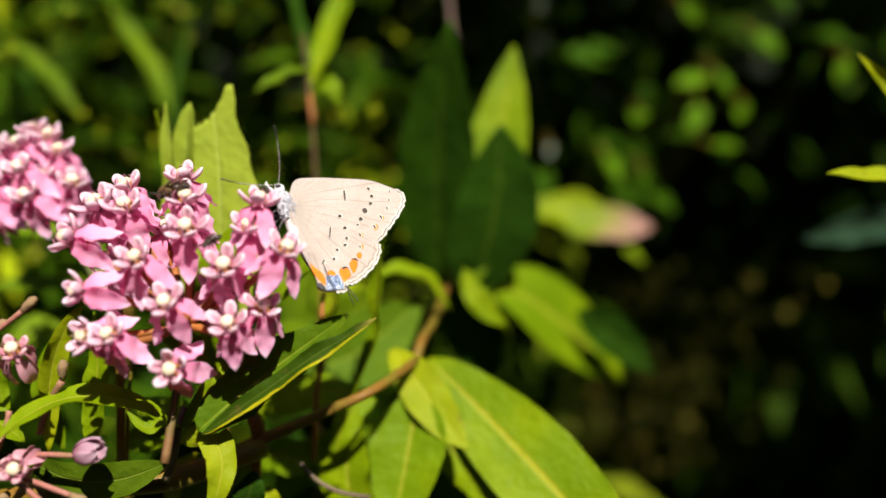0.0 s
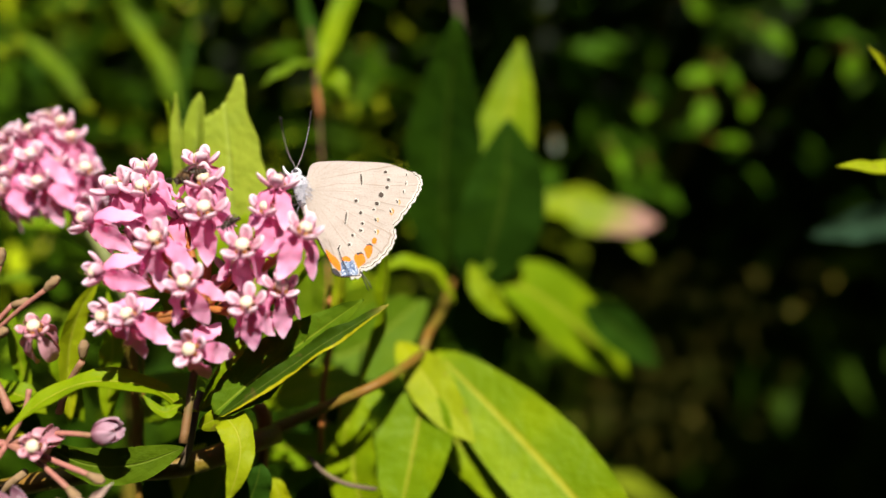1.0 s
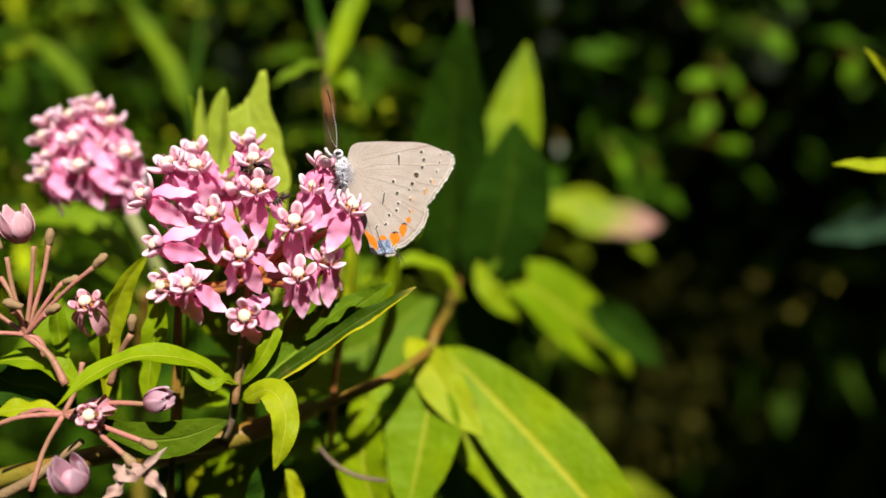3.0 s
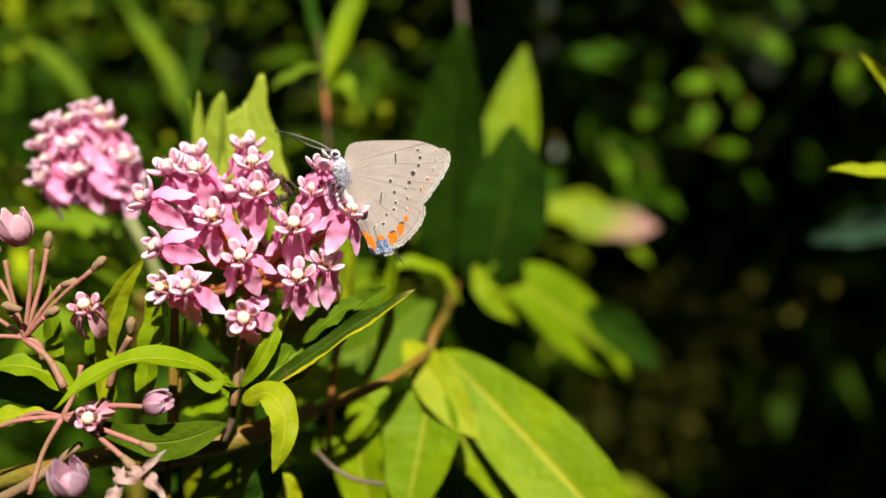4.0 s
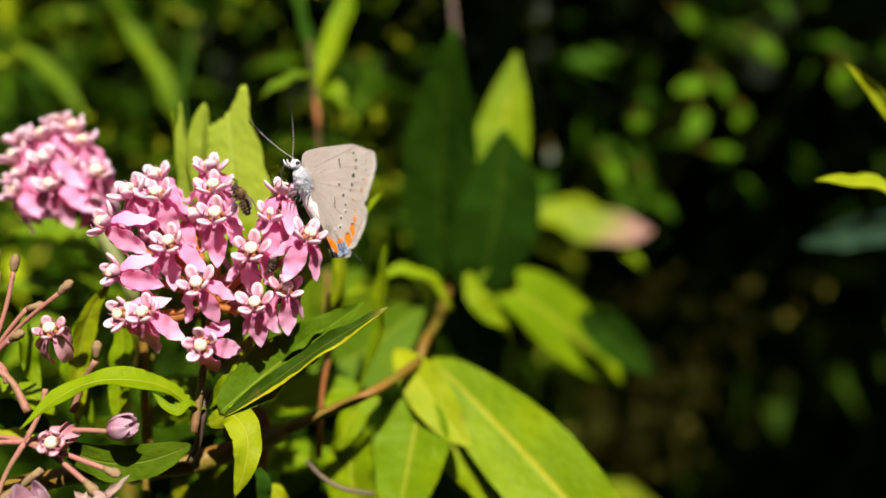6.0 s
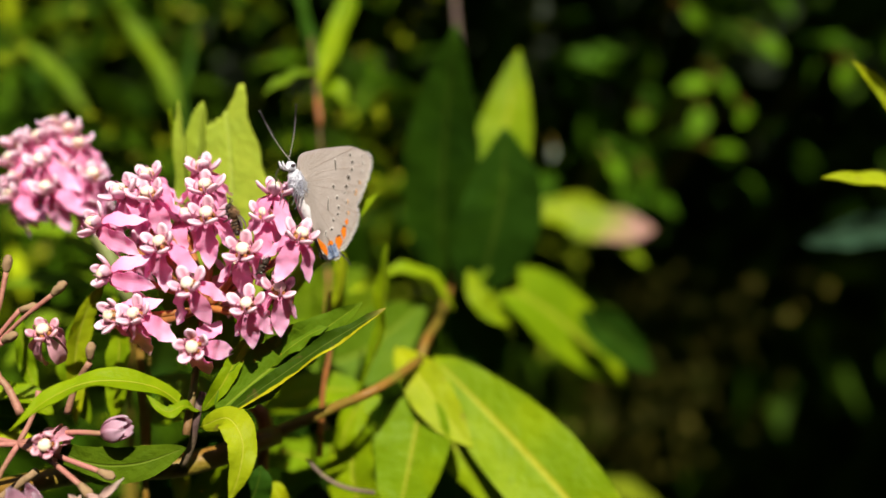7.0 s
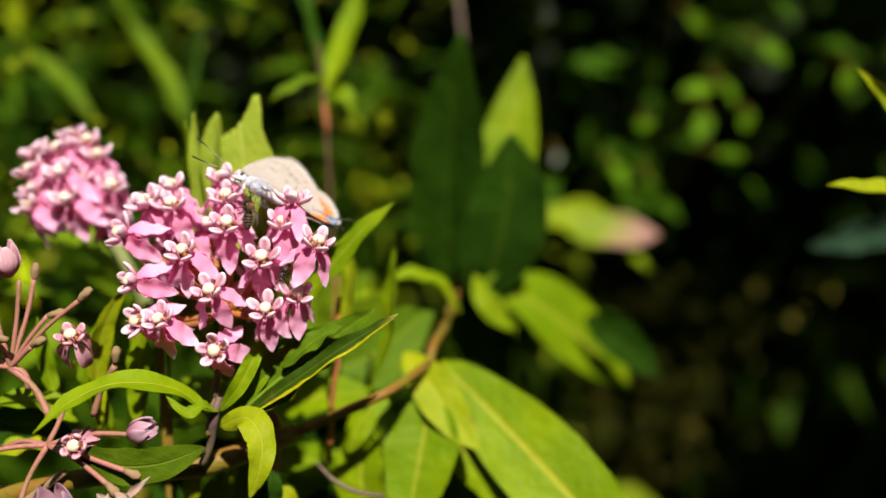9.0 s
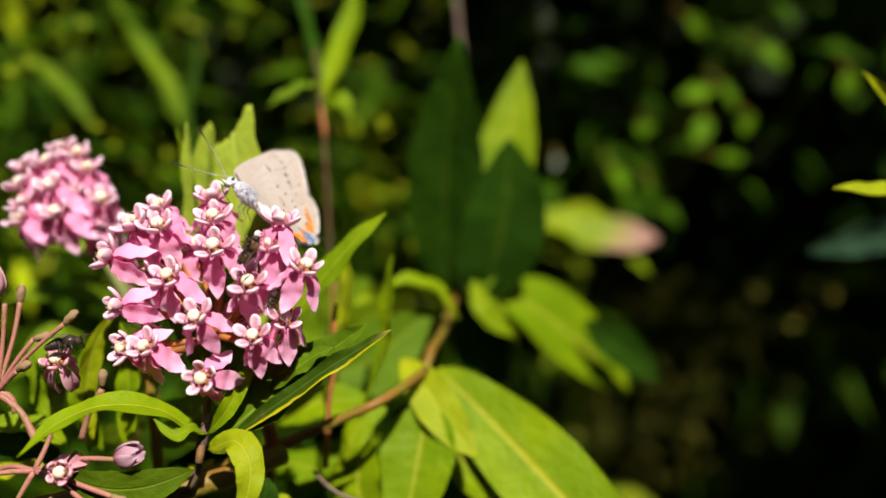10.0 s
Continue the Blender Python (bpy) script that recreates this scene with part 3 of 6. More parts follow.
hub1 = (-55.9, 104.0, -12.3)
stalks(hub1, [(-55.0, 104.0, -0.3), (-53.9, 106.0, 0.1), (-58.6, 104.0, -1.8), (-60.5, 106.0, -4.6), (-46.3, 103.0, -2.9), (-51.0, 104.0, -5.1), (-56.2, 101.0, -8.8), (-60.7, 103.0, -8.6), (-60.5, 102.0, -11.9), (-52.2, 102.0, -9.3)])
stalks((-55.9, 104.0, -12.3), [(-50.1, 103.0, -18.8), (-53.3, 104.0, -15.2)], 0.55)
for e, w in (((-46.2, 103.0, -2.8), (0.7, 0, 0.7)), ((-50.7, 104.0, -5.1), (0.9, 0, 0.2)), ((-53.9, 106.0, 0.1), (0.1, 0, 1)), ((-59.5, 104.0, -0.5), (-0.4, -0.2, 0.9)), ((-55.1, 101.0, -8.2), (-0.9, -0.3, 0.3)), ((-51.9, 102.0, -9.0), (0.8, -0.3, 0.4)), ((-41.7, 104.0, -11.4), (0.1, -0.2, 1.0)), ((-38.5, 100.0, -25.6), (0.9, -0.2, -0.3)), ((-40.5, 99.0, -27.1), (0.7, -0.2, -0.6))):
    stub(e, w, 1.05)
closed_bud((-56.7, 104.0, 0.7), (-0.15, -0.35, 1), 1.75, ROSE, "pink half-opened bud", 0.5)
hub2 = (-49.8, 102.0, -22.5)
stalks(hub2, [(-38.4, 101.0, -20.9), (-48.3, 104.0, -15.9), (-38.5, 100.0, -25.6), (-59.5, 101.0, -24.3), (-52.5, 99.0, -31.8), (-40.5, 99.0, -27.1), (-56.7, 104.0, -23.2)], 0.4)
stalks((-45.4, 106.0, -19.3), [(-41.8, 104.0, -12.1)], 0.5)
closed_bud((-38.2, 101.0, -20.8), (0.75, -0.2, 0.28), 1.45, LILAC, "lilac-pink closed bud")
closed_bud((-45.8, 97.0, -30.8), (-0.15, -0.5, 0.9), 1.8, LILAC, "lilac half-opened bud", 0.35)
for place, way, wilt in (((-46.3, 101.0, -8.1), (0.0, -0.72, 0.65), True), ((-44.7, 99.0, -21.8), (0.05, -0.98, 0.1), True)):
    floret(spent_head, tuple(a - b for a, b in zip(place, home)), way, rng, wilted=wilt, size=0.95)
for i in range(3):
    pts = [(-41.6, 98.0, -27.9), (-38.7, 97.0, -29.1), (-34.4, 97.0, -25.5)] if i == 0 else ([(-40.1, 98.0, -27.9), (-40.4, 97.0, -30.5), (-42.5, 96.0, -32.3)] if i == 1 else [(-39.4, 98.0, -27.9), (-36.5, 97.0, -29.1), (-34.0, 96.0, -31.6)])
    part("withered_petal", blade(pts, 1.5, (0, -1, 0.3), fold=0.5, home=home, wave=0.9, seed=i, jag=0.3), FADED, spent_head)
part("straw", tube(bmesh.new(), shifted([(-64.4, 108.0, -36.7), (-56.2, 106.0, -32.5), (-48.8, 105.0, -26.8)], home), [0.8, 0.75, 0.5], n=10), STRAW, spent_head)

# ---- milkweed stem that carries the bloom ----
home = (-28.00, 105.00, -21.46)
milkweed_stem = thing("flowering_milkweed", home, "leafy milkweed stem under the flower cluster", "plant")
part("stem", tube(bmesh.new(), shifted([(-27.6, 107.0, -16.8), (-28.3, 106.0, -20.1), (-28.9, 107.0, -23.8), (-30.4, 108.0, -27.2)], home), [0.5, 0.72, 0.5, 0.6], n=12, seg=10, rough=0.25), STEM_DARK, milkweed_stem, "dark purple-brown stem joint")
part("stem", tube(bmesh.new(), shifted([(-19.4, 118.0, -25.0), (-26.0, 113.0, -26.8), (-32.6, 110.0, -28.1), (-42.6, 109.0, -28.7), (-54.6, 109.0, -31.1), (-68.0, 110.0, -34.6)], home), [1.5, 1.6, 1.6, 1.4, 1.4, 1.4], n=18, seg=12, rough=0.06), STEM, milkweed_stem, "brown-green woody branch")
leafy(milkweed_stem, home, [
    ([(-28.4, 106.0, -20.1), (-33.1, 104.0, -15.9), (-39.5, 101.0, -14.7), (-44.5, 99.0, -16.6), (-48.6, 97.0, -20.4)], 3.9, (0.1, -0.45, 0.9), LEAF, dict(wave=0.35, fold=0.3, label="long curled yellow-green leaf")),
    ([(-29.4, 106.0, -24.2), (-35.4, 104.0, -26.0), (-41.4, 103.0, -25.7), (-47.8, 103.0, -22.9)], 5.2, (0.1, -0.88, -0.1), LEAF_DIMMED, dict(wave=0.3, fold=0.15, label="broad deep green leaf with a pale midrib, dimmed for shade")),
    # Extra blade standing for the long pointed leaf's sunlit upper half.
    ([(-19.3, 108.0, -13.4), (-16.4, 107.0, -10.9), (-13.5, 107.0, -8.7), (-10.7, 107.0, -7.3)], 3.2, (-0.3, -0.7, 0.65), LEAF_MID, dict(wave=0.4, fold=0.3, jag=0.12)),
    ([(-27.2, 105.0, -21.1), (-23.1, 103.0, -19.4), (-20.6, 101.0, -21.8), (-20.6, 100.0, -25.6), (-21.8, 100.0, -29.4)], 4.0, (0.35, -0.85, 0.4), LEAF_YELLOW, dict(wave=0.5, curl=0.1, jag=0.12, shape=(0.6, 0.85), label="small bright yellow drooping leaf")),
    ([(-27.6, 106.0, -19.3), (-29.0, 103.0, -18.0), (-30.9, 102.0, -18.6), (-33.6, 102.0, -16.4)], 1.9, (0, -0.7, 0.7), LEAF, dict(wave=0.4)),
    ([(-27.5, 106.0, -19.3), (-24.5, 105.0, -15.3), (-22.8, 106.0, -11.6), (-21.1, 107.0, -8.2)], 2.4, (0.3, -0.8, 0.4), LEAF, dict(fold=0.5)),
    ([(-27.4, 107.0, -19.5), (-24.1, 108.0, -16.5), (-21.9, 109.0, -12.7), (-20.1, 110.0, -8.0)], 2.8, (0.4, -0.8, 0.2), LEAF, dict(fold=0.5)),
])

home = (-26.46, 105.00, -19.15)
broad_leaf = part("leaf", blade([(-26.6, 107.0, -20.0), (-20.4, 109.5, -14.8), (-13.5, 110.0, -9.8), (-7.2, 109.0, -5.4)], 6.6, (-0.1, -0.95, 0.16), fold=0.45, wave=0.7, along=44, across=14, shape=(0.5, 0.9), home=home, seed=4, jag=0.14), LEAF_MID, milkweed_stem, "long green pointed leaf")
part("leaf_edge", blade([(-25.9, 106.5, -20.4), (-18.6, 106.0, -15.4), (-11.9, 105.6, -10.8), (-7.2, 105.4, -8.0), (-3.6, 105.0, -5.8)], 2.3, (-0.1, -0.9, 0.4), fold=0.4, wave=0.5, along=40, across=10, shape=(0.5, 0.8), home=home, seed=5, jag=0.14), LEAF_TIP, broad_leaf, "folded green leaf edge with a painted sunlit yellow rim and a dry tip")

# ---- leaves beside the spent head ----
home = (-44.64, 110.00, -16.04)
side_shoot = thing("milkweed_side_shoot", home, "narrow upright milkweed leaves beside the spent head", "plant")
leafy(side_shoot, home, [
    ([(-48.3, 111.0, -22.7), (-47.6, 110.0, -12.8), (-45.4, 109.0, -6.3), (-41.6, 108.0, -1.1)], 3.2, (0.6, -0.7, 0.3), LEAF_YELLOW, dict(fold=0.5)),
    ([(-42.8, 112.0, -23.7), (-42.2, 112.0, -16.3), (-41.6, 112.0, -10.6), (-42.6, 113.0, -3.2)], 4.2, (-0.3, -0.9, 0.3), LEAF, dict(fold=0.2)),
    ([(-47.5, 114.0, -23.3), (-49.6, 114.0, -16.6), (-50.0, 113.0, -12.3), (-47.1, 113.0, -4.9)], 3.6, (-0.2, -0.9, 0.3), LEAF, dict(fold=0.2)),
    ([(-50.6, 109.0, -20.7), (-54.1, 108.0, -17.7), (-58.3, 107.0, -16.5), (-64.0, 106.0, -17.4)], 4.2, (0.0, -0.5, 0.85), LEAF, dict(wave=0.4)),
    ([(-52.8, 112.0, -24.5), (-57.2, 111.0, -21.1), (-61.6, 110.0, -20.1), (-68.0, 110.0, -16.0)], 7.5, (0.1, -0.9, -0.2), LEAF_SHADED, dict(wave=0.6)),
    ([(-54.3, 110.0, -24.1), (-57.8, 109.0, -23.7), (-61.2, 108.0, -24.1), (-65.4, 107.0, -25.8)], 3.4, (0, -0.5, 0.85), LEAF_YELLOW, dict(wave=0.5)),
    ([(-54.5, 112.0, -18.0), (-55.7, 112.0, -13.9), (-55.8, 111.0, -9.7), (-56.4, 111.0, -4.8)], 2.4, (0.5, -0.8, 0.2), LEAF, dict(fold=0.4)),
    ([(-41.2, 124.0, -18.1), (-34.3, 122.0, -21.4), (-37.9, 122.0, -23.1), (-43.3, 122.0, -24.9)], 8.0, (0, -0.7, 0.7), LEAF, dict(wave=0.4)),
])
part("stem", tube(bmesh.new(), shifted([(-38.6, 116.0, -10.1), (-38.7, 115.0, -20.1), (-38.8, 114.0, -30.0), (-39.6, 114.0, -43.3), (-42, 120, -605)], home), [0.22, 0.22, 0.25, 0.5, 1.5], n=24), STEM, side_shoot)

# ---- young shoot behind the bloom ----
home = (-32.42, 125.00, 3.75)
shoot = thing("milkweed_shoot", home, "upright pale green milkweed shoot with a bitten leaf tip", "plant")
leafy(shoot, home, [
    ([(-31.4, 127.0, -16.7), (-30.6, 125.0, 1.9), (-30.4, 124.0, 13.7), (-31.6, 124.0, 27.4)], 12.2, (-0.1, -0.97, 0.25), LEAF_PALE, dict(fold=0.1, wave=0.3, along=30, across=20, shape=(0.55, 0.62), bite=(-0.9, 0.13, 1.6), label="broad pale green leaf with a bitten tip")),
    ([(-34.6, 128.0, -16.8), (-35.7, 127.0, 2.0), (-36.4, 126.0, 13.0), (-35.6, 126.0, 25.4)], 6.4, (-0.5, -0.85, 0.2), LEAF_PALE, dict(fold=0.3, shape=(0.6, 0.5))),
    ([(-33.9, 127.0, -16.7), (-36.2, 124.0, 1.9), (-37.1, 123.0, 13.6), (-38.9, 124.0, 25.1)], 5.4, (-0.7, -0.7, 0.1), LEAF_PALE, dict(fold=0.5)),
    ([(-21.3, 119.0, -6.9), (-16.9, 119.0, -1.2), (-11.7, 119.0, 4.9), (-6.3, 119.0, 10.0)], 4.6, (-0.3, -0.75, 0.6), LEAF, dict(fold=0.2)),
    ([(-35.1, 128.0, -14.9), (-37.3, 126.0, 1.9), (-38.7, 126.0, 14.9), (-41.5, 127.0, 24.3)], 4.0, (-0.8, -0.6, 0.1), LEAF, dict(fold=0.4)),
    ([(-34.0, 125.0, -19.0), (-32.0, 122.5, -9.0), (-29.5, 121.0, -1.0), (-27.0, 121.0, 6.0)], 8.5, (-0.15, -0.9, 0.4), LEAF, dict(fold=0.15)),
    ([(-34.5, 125.0, -18.0), (-37.0, 122.0, -10.0), (-38.5, 121.0, -4.0), (-39.0, 121.0, 3.0)], 5.5, (-0.3, -0.85, 0.4), LEAF, dict(fold=0.2)),
])
part("stem", tube(bmesh.new(), shifted([(-33.7, 130.0, 2.0), (-33.7, 130.0, -15.1), (-33.3, 132.0, -34.7), (-33.0, 135.0, -55.3), (-36, 150, -600)], home), [0.5, 0.55, 0.6, 0.8, 1.8], n=24), STEM, shoot)

# ---- milkweed plant behind ----
back_plant = thing("milkweed_plant", (0, 0, 0), "broad-leaved milkweed standing behind the blooms", "plant")
Z0 = (0, 0, 0)
part("stem", tube(bmesh.new(), [(8.7, 205.0, 27.2), (6.8, 196.0, 3.0), (2.2, 175.0, -10.1), (0.2, 156.0, -13.8), (-2.5, 140.0, -18.4), (-4.8, 150.0, -39.5), (-7.5, 190.0, -133.5), (-8, 250, -575)], [0.8, 0.8, 0.8, 0.8, 0.9, 1.0, 1.4, 2.4], n=36, seg=12, rough=0.06), STEM, back_plant, "brown jointed stem")
part("stem", tube(bmesh.new(), [(2.0, 215.0, 150.0), (3.0, 212.0, 95.0), (4.8, 210.0, 64.8), (8.7, 205.0, 26.8)], [0.7, 0.8, 0.8, 0.8], n=16, seg=10, rough=0.06), STEM_DARK, back_plant, "dark purple upper stem")
part("stem", tube(bmesh.new(), [(-2.4, 136.0, -18.3), (-8.3, 120.0, -20.3), (-16.0, 119.0, -23.6), (-24.8, 119.0, -27.4), (-35.5, 120.0, -31.6), (-47.7, 122.0, -34.8)], [0.8, 0.75, 0.8, 0.9, 1.0, 1.0], n=24, seg=12, rough=0.12), STEM, back_plant, "brown-green side branch")
part("stem", tube(bmesh.new(), [(-29.6, 119.0, -19.6), (-28.4, 119.0, -22.4), (-26.0, 119.0, -25.4), (-26.7, 121.0, -34.2), (-28.0, 128.0, -60.0)], [0.5, 0.9, 1.15, 0.8, 0.8], n=16, seg=10, rough=0.15), STEM_RED, back_plant, "reddish-brown stem joint")
leafy(back_plant, Z0, [
    ([(3.0, 192.0, -11.1), (1.1, 186.0, 8.3), (2.1, 178.0, 28.8), (4.2, 168.0, 49.4)], 21.0, (-0.5, -0.6, -0.6), LEAF_SHADED, dict(fold=0.12, label="tall green leaf, coloured dark for shade")),
    # Dark blade stands for the shaded foot of the next leaf.
    ([(8.8, 182.0, -10.5), (12.2, 176.0, 1.4), (14.6, 171.0, 14.0), (14.8, 166.0, 27.0)], 21.0, (0.2, -0.62, -0.68), LEAF_SHADED, dict(fold=0.12)),
    ([(8.6, 178.0, -7.7), (12.3, 184.0, 10.9), (16.5, 186.0, 30.1), (19.8, 188.0, 49.2)], 15.0, (-0.1, -0.95, 0.2), LEAF, dict(fold=0.15)),
    ([(29.9, 272.0, 14.5), (43.7, 270.0, 13.3), (59.1, 268.0, 8.4), (74.4, 266.0, 7.2)], 16.0, (-0.1, -0.85, 0.5), LEAF_PINK, dict(fold=0.15, wave=2.0, shape=(0.9, 0.8), label="yellow-green leaf with a pink withered tip")),
    ([(40.5, 275.0, 0.2), (55.0, 272.0, 4.2), (62.5, 270.0, 4.2), (71.9, 268.0, -5.7)], 9.0, (0, -0.7, 0.7), LEAF, dict(fold=0.15)),
    ([(13.5, 184.0, -8.0), (24.0, 190.0, -12.2), (36.0, 197.0, -21.6), (49.0, 203.0, -34.6)], 18.5, (0.0, -0.85, 0.5), LEAF, dict(fold=0.25, curl=0.1, along=24, wave=0.1, shape=(0.7, 0.8), label="broad pointed green leaf with a yellow midrib")),
    ([(9.9, 182.0, -7.9), (11.6, 180.0, -11.1), (12.9, 180.0, -13.1), (13.2, 180.0, -15.7)], 4.5, (-0.25, -0.75, 0.6), LEAF, dict(fold=0.15)),
    # Added dark blade in place of the shadow on the broad leaf's end.
    ([(34.8, 189.0, -14.4), (41.2, 190.0, -18.3), (47.5, 192.0, -23.9), (54.7, 194.0, -30.6)], 9.6, (0.4, -0.7, -0.55), LEAF_SHADED, dict(fold=0.15)),
    ([(7.1, 172.0, -3.7), (8.8, 170.0, -8.6), (12.0, 170.0, -13.0), (16.5, 172.0, -16.3)], 4.6, (-0.3, -0.8, 0.5), LEAF, dict(fold=0.15)),
    ([(3.6, 158.0, -11.5), (-0.5, 155.0, -5.6), (-6.0, 152.0, -3.2), (-11.4, 150.0, -4.8)], 5.0, (0.1, -0.5, 0.85), LEAF, dict(fold=0.3)),
    ([(-0.3, 140.0, -18.5), (9.6, 136.0, -28.0), (16.6, 132.0, -34.8), (23.1, 128.0, -41.6), (31.0, 126.0, -52.0), (40.5, 124.0, -65.3)], 15.6, (-0.35, -0.75, 0.55), LEAF_BROAD, dict(fold=0.12, along=28, shape=(0.6, 0.75), label="broad bright green leaf with a pale midrib")),
    ([(-7.0, 138.0, -16.6), (-2.4, 134.0, -21.5), (1.6, 131.0, -26.8), (6.3, 128.0, -31.9)], 7.6, (-0.2, -0.75, 0.6), LEAF_YELLOW, dict(fold=0.2, label="small yellow-green leaf with brown specks")),
    ([(-2.5, 140.0, -29.6), (3.6, 137.0, -34.0), (7.5, 135.0, -38.5), (14.1, 132.0, -47.3)], 7.0, (-0.4, -0.8, 0.45), LEAF, dict(fold=0.12)),
    ([(-2.1, 133.0, -24.3), (-3.3, 131.0, -30.6), (-4.5, 129.0, -36.8), (-6.3, 127.0, -45.0)], 12.8, (-0.15, -0.85, 0.4), LEAF, dict(fold=0.2, shape=(0.45, 0.7))),
    ([(-12.2, 134.0, -29.4), (-13.8, 131.0, -34.5), (-12.7, 129.0, -40.5), (-8.8, 128.0, -48.7)], 10.0, (-0.5, -0.75, 0.4), LEAF, dict(fold=0.2)),
    ([(-2.8, 160.0, -29.2), (1.9, 160.0, -40.9), (5.4, 160.0, -51.5), (7.7, 160.0, -60.8)], 16.0, (0.5, -0.85, -0.2), LEAF_SHADED, dict(fold=0.2)),
    ([(-31.3, 124.0, -42.2), (-31.0, 123.0, -36.9), (-29.4, 122.0, -32.1), (-26.1, 121.0, -28.7)], 6.5, (-0.2, -0.65, 0.75), LEAF, dict(fold=0.2)),
    ([(-29.5, 165.0, -26.5), (-23.2, 163.0, -19.0), (-17.0, 161.0, -12.9), (-11.0, 159.0, -6.9)], 11.5, (0.2, -0.9, 0.1), LEAF_MID, dict(fold=0.2)),
    ([(-30.8, 148.0, -47.6), (-24.0, 146.0, -39.5), (-18.4, 144.0, -35.8), (-11.9, 142.0, -33.7)], 8.1, (-0.2, -0.8, 0.5), LEAF, dict(fold=0.2)),
    ([(14.4, 205.0, -35.9), (11.3, 203.0, -25.1), (7.5, 201.0, -16.1), (5.2, 199.0, -7.1)], 15.0, (0.3, -0.75, -0.5), LEAF_SHADED, dict(fold=0.2)),
    ([(-35.6, 150.0, -23.0), (-30.8, 148.0, -18.3), (-26.1, 146.0, -14.9), (-21.0, 144.0, -13.6)], 6.6, (0.0, -0.8, 0.5), LEAF_MID, dict(fold=0.2)),
    ([(-51.8, 146.0, -48.0), (-47.9, 144.0, -41.0), (-45.2, 142.0, -37.4), (-39.4, 140.0, -33.7)], 8.6, (0.1, -0.9, 0.2), LEAF_MID, dict(fold=0.2)),
    ([(-21.6, 160.0, -52.6), (-16.7, 158.0, -45.0), (-14.2, 156.0, -39.9), (-9.5, 154.0, -33.7)], 10.6, (-0.3, -0.85, 0.3), LEAF_MID, dict(fold=0.2)),
    ([(-34.8, 180.0, -15.7), (-29.2, 178.0, -10.3), (-23.7, 176.0, -7.6), (-15.8, 174.0, -3.7)], 11.9, (0.2, -0.85, 0.3), LEAF_MID, dict(fold=0.2)),
    ([(-32.2, 140.0, -28.6), (-24.7, 138.0, -25.2), (-18.5, 137.0, -24.0), (-11.4, 136.0, -23.8)], 8.0, (0, -0.7, 0.7), LEAF, dict(fold=0.2)),
    ([(-9.1, 132.0, -24.1), (-12.9, 131.0, -25.8), (-15.1, 130.0, -30.4), (-15.1, 130.0, -34.2)], 5.0, (-0.3, -0.8, 0.5), LEAF, dict(fold=0.2, curl=0.4)),
    ([(-32.7, 142.0, -37.3), (-27.1, 140.0, -35.8), (-22.6, 138.0, -36.3), (-18.6, 138.0, -34.3)], 7.0, (0, -0.7, 0.7), LEAF, dict(fold=0.2)),
    ([(-8.1, 132.0, 2.0), (-8.5, 131.0, -5.7), (-9.0, 130.0, -13.2), (-13.1, 129.0, -24.5)], 4.5, (-0.85, -0.5, 0.1), LEAF, dict(fold=0.3)),
    ([(-24.6, 150.0, -21.9), (-16.0, 152.0, -19.9), (-9.5, 155.0, -15.8), (-1.6, 158.0, -9.1)], 14.0, (0.3, -0.9, 0.1), LEAF_MID, dict(fold=0.2)),
    ([(-17.9, 170.0, -32.3), (-22.6, 168.0, -41.7), (-24.8, 166.0, -49.7), (-27.2, 166.0, -60.7)], 18.0, (0.3, -0.9, -0.1), LEAF_SHADED, dict(fold=0.2)),
    ([(-34.5, 155.0, -28.3), (-30.0, 155.0, -22.6), (-23.3, 156.0, -18.2), (-18.9, 157.0, -16.0)], 12.0, (-0.3, -0.8, 0.4), LEAF_SHADED, dict(fold=0.2)),
    ([(-41.2, 124.0, -40.8), (-39.7, 122.0, -35.7), (-38.8, 122.0, -33.0), (-35.7, 122.0, -30.3)], 4.0, (-0.3, -0.8, 0.4), LEAF_YELLOW, dict(fold=0.2)),
    ([(-39.8, 128.0, -48.7), (-36.7, 127.0, -40.8), (-32.7, 126.0, -35.0), (-27.1, 126.0, -32.2)], 10.0, (-0.2, -0.8, 0.5), LEAF, dict(fold=0.2)),
    ([(-47.5, 134.0, -50.9), (-43.9, 132.0, -40.5), (-38.8, 131.0, -34.5), (-34.9, 131.0, -30.6)], 12.0, (0.2, -0.9, 0.2), LEAF_SHADED, dict(fold=0.2)),
    ([(-29.2, 116.0, -42.4), (-27.3, 115.0, -37.0), (-25.8, 114.0, -33.3), (-25.4, 114.0, -30.8)], 5.0, (0.2, -0.9, -0.2), LEAF_SHADED, dict(fold=0.2)),
    ([(-24.6, 118.0, -44.9), (-23.3, 118.0, -39.7), (-23.7, 118.0, -36.2), (-25.4, 118.0, -34.5)], 3.5, (-0.2, -0.9, 0.4), LEAF_YELLOW, dict(fold=0.2)),
])
part("stem", tube(bmesh.new(), [(-17.0, 127.0, -6.0), (-17.2, 126.0, -9.6), (-17.0, 126.0, -15.6), (-18.1, 126.0, -22.1), (-18.8, 127.0, -33.0)], [0.35, 0.42, 0.45, 0.45, 0.5], n=16), STEM_RED, back_plant, "thin reddish stem")
part("twig", tube(bmesh.new(), [(-20.0, 122.0, -32.1), (-17.2, 121.0, -34.5), (-13.7, 121.0, -36.3), (-9.3, 122.0, -37.4)], [0.28, 0.34, 0.36, 0.3], n=12), STEM_DARK, back_plant)

